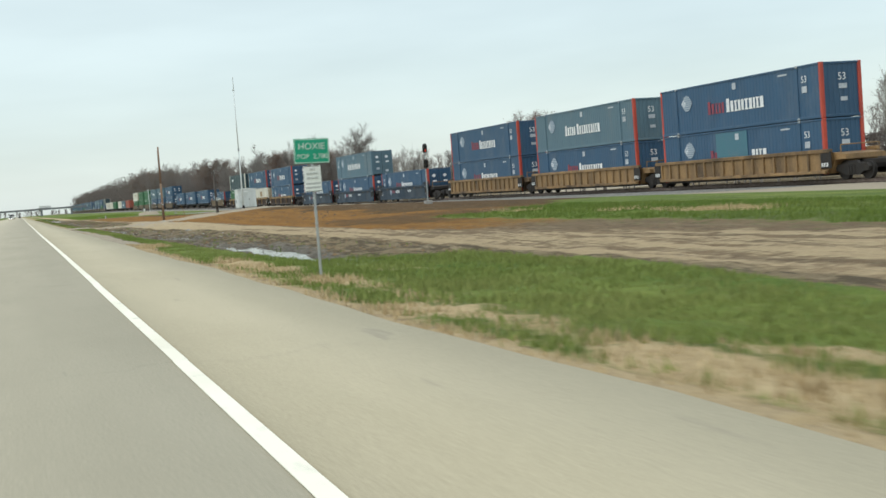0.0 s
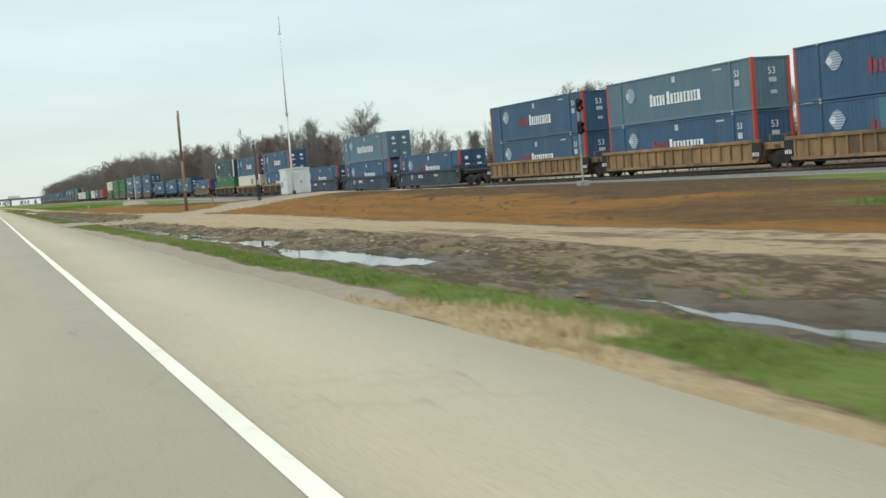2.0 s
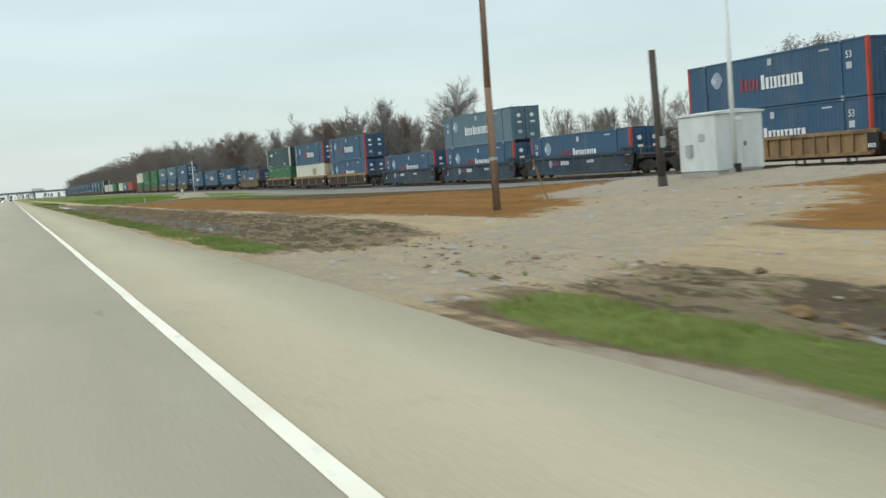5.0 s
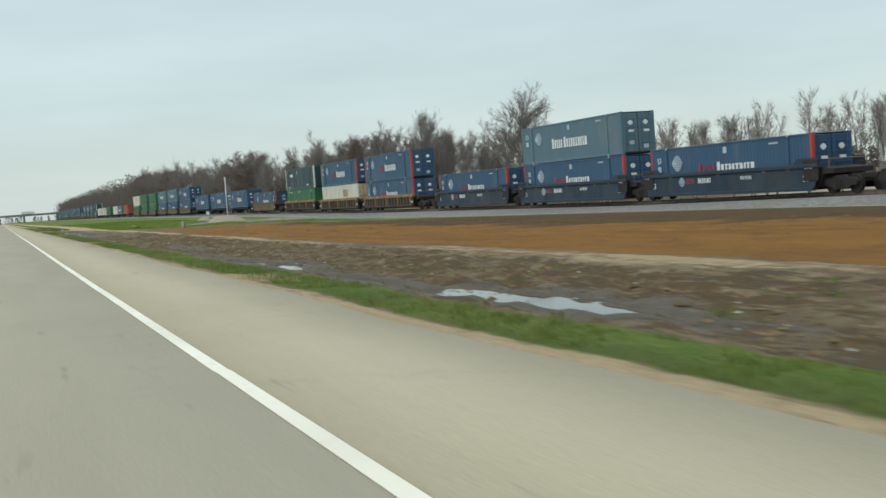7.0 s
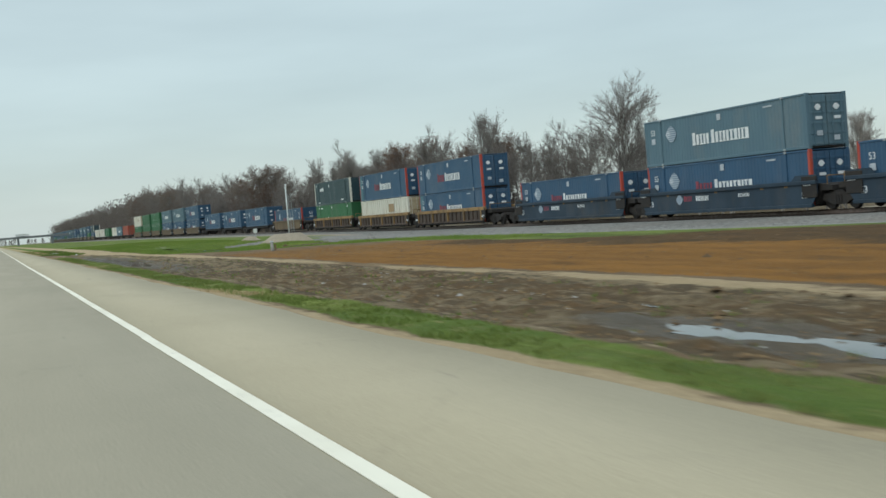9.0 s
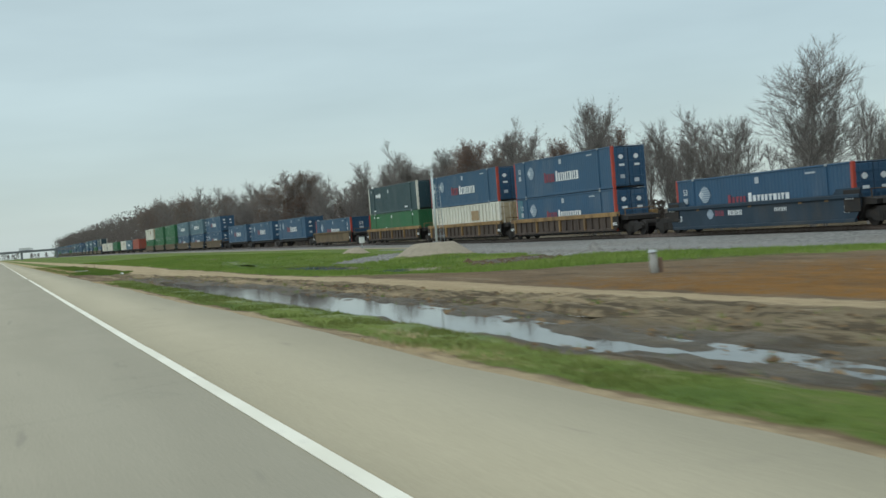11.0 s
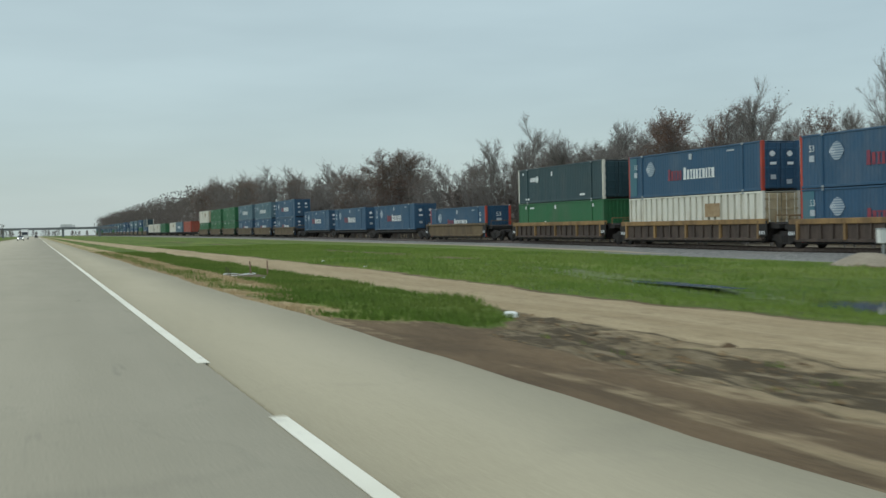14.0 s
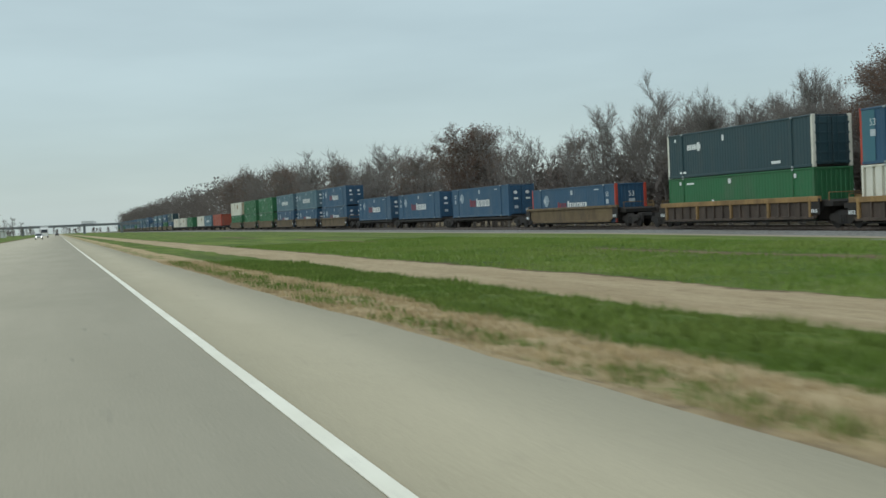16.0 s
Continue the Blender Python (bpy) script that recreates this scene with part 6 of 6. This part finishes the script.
for x_, y_, h_, w_, lean in ((-.32, .7, .34, .016, .02), (-.22, .66, .3, .016, -.02), (-.3, -.12, .24, .016, .01), (.67, 1.2, .5, .028, -.05), (1.3, 1.4, .5, .03, -.01), (.4, -.3, .5, .03, -.03)):
    part("stake", Geo().tube((0, 0, -.15), (lean, 0, h_), w_, w_ * .9, 6).mesh("stake", M_POLE if w_ > .02 else M_RUST), inlet, (x_, y_, 0), "timber stake" if w_ > .02 else "thin rusty stake")


def scrap(x, y, size, label, material, seed):
    """A crumpled piece of litter."""
    rng = random.Random(seed)
    bm = bmesh.new()
    bmesh.ops.create_icosphere(bm, subdivisions=2, radius=size)
    for v in bm.verts:
        v.co = Vector((v.co.x * 1.2, v.co.y, v.co.z * 0.55)) * (1 + 0.35 * noise.noise(v.co / size * 1.6 + Vector((seed, 0, 0))))
    me = bpy.data.meshes.new("litter")
    bm.to_mesh(me)
    bm.free()
    me.materials.append(material)
    ob = new("litter", me)
    ob.location = (x, y, ground_at(x, y) + size * 0.3)
    ob.rotation_euler = (0, 0, rng.uniform(0, 6))
    tagged(ob, label, "litter", "litter on the verge")


scrap(7.9, 301.4, 0.13, "crumpled white plastic bag on the mud", M_SIGNWHITE, 3)
scrap(7.15, 321.6, 0.055, "white scrap of plastic in the grass", M_SIGNWHITE, 5)
scrap(13.4, 331.5, 0.07, "white scrap of paper in the grass", M_SIGNWHITE, 8)
scrap(14.0, 342.0, 0.07, "white scrap of paper in the grass", M_SIGNWHITE, 9)
scrap(9.5, 70.5, 0.13, "pale lump of broken concrete in the mud", M_CONCRETE, 11)
scrap(8.6, 84.0, 0.14, "dark clod of earth on the mud", M_CLOD, 12)
scrap(6.6, 97.0, 0.15, "dark clod of earth on the mud", M_CLOD, 13)

# ---------------------------------------------------------------- far end of the road
BR = 1560.0
bridge = thing("overpass", (0, BR, 0), "far concrete road overpass on slim piers", "bridge", kind="structure")
part("deck", Geo().box(-170, 260, -6, 6, 7.2, 8.6, .1).mesh("deck", M_ROOF), bridge)
for s_ in (-1, 1):
    part("parapet", Geo().box(-170, 260, s_ * 5.9 - .15, s_ * 5.9 + .15, 8.6, 9.5, .03).mesh("parapet", M_ROOF), bridge)
pier = Geo().box(-1.1, 1.1, -4.5, 4.5, -2.5, 7.2, .1).mesh("pier", M_ROOF)
for x_ in (-150, -120, -90, -62, -32, 26, 62, 98, 134, 170, 206, 242):
    part("pier", pier, bridge, (x_, 0, 0))


def lorry(at, turn, label):
    t = thing("lorry", Matrix.Translation(at) @ Matrix.Rotation(turn, 4, "Z"), label, "lorry")
    part("trailer", Geo().box(-1.28, 1.28, -6.5, 5.0, 1.1, 3.9, .06).mesh("trailer", M_WALLWHITE), t)
    part("cab", Geo().prism([(5.3, .6), (8.0, .6), (8.0, 1.7), (7.6, 2.9), (6.9, 3.4), (5.3, 3.4)], 0, -1.2, 1.2).mesh("cab", M_WALLWHITE), t)
    part("windscreen", Geo().prism([(8.02, 1.75), (7.63, 2.85), (7.66, 2.85), (8.05, 1.75)], 0, -1.05, 1.05).mesh("windscreen", M_GLASS), t)
    part("chassis", Geo().box(-.5, .5, -6.3, 7.0, .7, 1.08).mesh("chassis", M_STEEL), t)
    wh = Geo().tube((-.16, 0, 0), (.16, 0, 0), .5, n=16).mesh("wheel", M_RUBBER)
    for y_ in (-5.6, -4.4, 5.6, 7.0):
        for x_ in (-1.05, 1.05):
            part("wheel", wh, t, (x_, y_, .5))


def car(at, turn, material, label):
    t = thing("car", Matrix.Translation(at) @ Matrix.Rotation(turn, 4, "Z"), label, "car")
    part("body", Geo().prism([(-2.2, .35), (2.2, .35), (2.25, .75), (1.3, .95), (-2.0, 1.0), (-2.25, .8)], 0, -.88, .88).mesh("body", material), t)
    part("cabin", Geo().prism([(-1.7, .97), (1.2, .95), (.5, 1.42), (-1.1, 1.45)], 0, -.75, .75).mesh("cabin", M_GLASS), t)
    part("roof", Geo().box(-.7, .7, -1.1, .5, 1.42, 1.48, .02).mesh("roof", material), t)
    wh = Geo().tube((-.11, 0, 0), (.11, 0, 0), .33, n=16).mesh("wheel", M_RUBBER)
    lamp = Geo().tube((0, 2.2, 0), (0, 2.3, 0), .13, n=10).mesh("headlamp", M_HEADLAMP)
    for x_ in (-.78, .78):
        part("headlamp", lamp, t, (x_ * .8, 0, .68), "lit headlamp")
        for y_ in (-1.4, 1.4):
            part("wheel", wh, t, (x_, y_, .33))


lorry((-4.2, 760, 0), math.pi, "white box lorry far down the road")
car((-4.4, 640, 0), math.pi, M_GALV, "silver car with lit headlamps far down the road")
car((-0.2, 980, 0), 0, M_STEEL, "dark car far down the road")
truck_z = 8.65
lorry((30, BR - 1.5, truck_z), -math.pi / 2, "lorry crossing the overpass")

shed = thing("metal_shed", (-46, 1150, -.1), "low white metal shed beside the road", "building")
part("wall", Geo().box(-14, 14, -9, 9, 0, 4.4, .05).mesh("wall", M_WALLWHITE), shed)
part("roof", Geo().prism([(-14.5, 4.4), (14.5, 4.4), (14.5, 4.6), (0, 6.0), (-14.5, 4.6)], 1, -9.4, 9.4).mesh("roof", M_ROOF), shed)
for x_ in (-8, 5):
    part("door", Geo().box(-2.2, 2.2, -.08, .02, 0, 3.6, .02).mesh("door", M_ROOF), shed, (x_, -9, 0))
for tx, ty, th in ((-27, 1140, 13.5), (-22, 1170, 10.5), (-32, 1120, 12), (-40, 1210, 11), (-60, 1260, 14), (-18, 1240, 8)):
    tree = plant("dull", tx, ty, th, None, 1.3)
tp = thing("utility_pole", (-33, 1090, -.1), "far timber utility pole", "utility pole")
part("shaft", Geo().tube((0, 0, -.3), (0, 0, 15), .2, .14, 8).mesh("shaft", M_POLE), tp)
part("crossarm", Geo().box(-1.4, 1.4, -.08, .08, 13.8, 14.0).mesh("crossarm", M_POLE), tp)

# ---------------------------------------------------------------- grass, straw and clods
def blades(name, xr, yr, density, key, h, material, label, seed, spread=0.06, per=4, limit=0.45):
    rng = np.random.default_rng(seed)
    n = int((xr[1] - xr[0]) * (yr[1] - yr[0]) * density)
    x, y = rng.uniform(*xr, n), rng.uniform(*yr, n)
    c = covers(x, y)
    keep = (c[key] * rng.uniform(0.6, 1.0, n) > limit) & (puddle_depth(x, y) < 0.35) & ((x < bank_foot(y)) | (y < 200) | (y > 425)) & (np.hypot(x - 6.5, (y - 323) * 0.85) > 1.05)
    if key == "grass":
        keep &= c["straw"] < rng.uniform(0.3, 0.75, n)
    x, y = x[keep], y[keep]
    clump = np.array([0.5 + 0.9 * abs(noise.noise(Vector((a * 0.5, b * 0.35, seed)))) for a, b in zip(x, y)])
    z = land(x, y)
    n = len(x)
    vs = []
    for _ in range(per):
        a = rng.uniform(0, math.tau, n)
        hh = h * clump * rng.uniform(0.55, 1.25, n)
        bx, by = x + rng.normal(0, spread, n), y + rng.normal(0, spread, n)
        w = rng.uniform(0.010, 0.022, n)
        dx, dy = np.cos(a), np.sin(a)
        lean = rng.uniform(0.1, 0.6, n) * hh
        la = rng.uniform(0, math.tau, n)
        p = np.stack([np.stack([bx - dx * w, by - dy * w, z - 0.03], 1), np.stack([bx + dx * w, by + dy * w, z - 0.03], 1),
                      np.stack([bx + np.cos(la) * lean, by + np.sin(la) * lean, z + hh], 1)], 1)
        vs.append(p.reshape(-1, 3))
    v = np.concatenate(vs)
    ob = new(name, quick_mesh(name, v, np.arange(len(v)).reshape(-1, 3), material))
    return tagged(ob, label, "grass", kind="stuff")


blades("verge_grass", (3.9, 11.0), (0, 30), 55, "grass", 0.13, M_VERGE, "fresh yellowish green grass on the road verge", 1)
blades("verge_grass", (3.9, 7.0), (30, 130), 75, "grass", 0.065, M_VERGE, "short fresh green grass on the road verge", 11)
blades("verge_grass", (3.9, 6.8), (130, 284), 70, "grass", 0.065, M_VERGE, "short olive green grass on the road verge", 12)
blades("verge_grass", (3.9, 9.6), (284, 380), 50, "grass", 0.15, M_GRASS, "short fresh green grass on the road verge", 2)
blades("field_grass", (12.0, 30.0), (230, 420), 14, "grass", 0.2, M_GRASS, "fresh green grass between track and railway", 3, 0.12)
blades("field_grass", (18.0, 32.0), (0, 75), 16, "grass", 0.2, M_GRASS, "fresh green grass below the railway", 4, 0.12)
blades("dry_straw", (3.8, 6.8), (0, 380), 55, "straw", 0.10, M_HAY, "dry straw lying along the asphalt edge", 5, 0.08, 4, 0.4)
blades("dry_straw", (21.0, 27.0), (0, 60), 24, "straw", 0.22, M_HAY, "heaps of dry hay in the grass", 6, 0.12, 4, 0.3)


def clods(name, count, xr, yr, key, size, material, label, seed):
    rng = np.random.default_rng(seed)
    x, y = rng.uniform(*xr, count), rng.uniform(*yr, count)
    keep = (covers(x, y)[key] > 0.5) & (puddle_depth(x, y) < 0.5)
    x, y = x[keep], y[keep]
    z = land(x, y)
    n = len(x)
    s = size * rng.lognormal(0, 0.45, n)
    base = np.array([(1, 0, 0), (0.3, 0.95, 0), (-0.8, 0.6, 0), (-0.8, -0.6, 0), (0.3, -0.95, 0), (0, 0, 0.5)])
    v = base[None] * s[:, None, None] * rng.uniform(0.6, 1.3, (n, 6, 3)) + np.stack([x, y, z + 0.0], 1)[:, None, :]
    f = np.array([(0, 1, 5), (1, 2, 5), (2, 3, 5), (3, 4, 5), (4, 0, 5)])
    faces = (f[None] + (np.arange(n) * 6)[:, None, None]).reshape(-1, 3)
    tagged(new(name, quick_mesh(name, v.reshape(-1, 3), faces, material)), label, "clods", kind="stuff")


clods("mud_clods", 16000, (5.2, 12), (25, 305), "mud", 0.03, M_CLOD, "small clods of churned mud", 7)
clods("pale_stones", 450, (7.4, 10), (52, 98), "mud", 0.035, M_CONCRETE, "pale flat stones washed out of the mud", 15)
clods("pale_stones", 220, (6.5, 10), (128, 205), "mud", 0.03, M_CONCRETE, "pale flat stones washed out of the mud", 16)
clods("earth_clods", 2500, (12, 28), (30, 260), "orange", 0.03, M_CLOD, "scattered lumps of graded earth", 8)
clods("earth_lumps", 420, (15, 30), (60, 112), "orange", 0.085, M_DARKCLOD, "dark lumps of dug earth", 21)
clods("earth_lumps", 500, (15, 30), (112, 230), "orange", 0.05, M_DARKCLOD, "dark lumps of dug earth", 22)
clods("dark_clods", 4500, (5.2, 12), (25, 305), "mud", 0.045, M_DARKCLOD, "dark wet lumps of churned mud", 10)
blades("mud_grass", (5.2, 11), (30, 300), 1.6, "mud", 0.1, M_GRASS, "thin grass tufts in the mud", 14, 0.08, 5, 0.75)
clods("gravel_stones", 2500, (4, 20), (95, 125), "pale", 0.035, M_CONCRETE, "loose stones on the track entrance", 9)


def bank_stones(count, seed):
    """Broken stone lying on the bank between the two mounds and at its foot."""
    rng = np.random.default_rng(seed)
    x, y = rng.uniform(22, 36, count), rng.uniform(268, 314, count)
    keep = (x > bank_foot(y) + 0.2) & (puddle_depth(x, y) < 0.2)
    x, y = x[keep], y[keep]
    z = bank_land(x, y)
    n = len(x)
    size = 0.07 * rng.lognormal(0, 0.5, n)
    base = np.array([(1, 0, 0), (0.3, 0.95, 0), (-0.8, 0.6, 0), (-0.8, -0.6, 0), (0.3, -0.95, 0), (0, 0, 0.8)])
    v = base[None] * size[:, None, None] * rng.uniform(0.6, 1.3, (n, 6, 3)) + np.stack([x, y, z], 1)[:, None, :]
    f = np.array([(0, 1, 5), (1, 2, 5), (2, 3, 5), (3, 4, 5), (4, 0, 5)])
    faces = (f[None] + (np.arange(n) * 6)[:, None, None]).reshape(-1, 3)
    tagged(new("bank_stones", quick_mesh("bank_stones", v.reshape(-1, 3), faces, M_STONE)), "grey broken stones on the ballast bank", "stones", kind="stuff")


bank_stones(3000, 31)
clods("dark_clods", 900, (22, 31), (268, 286), "seep", 0.09, M_DARKCLOD, "dark wet lumps of mud below the bank", 33)
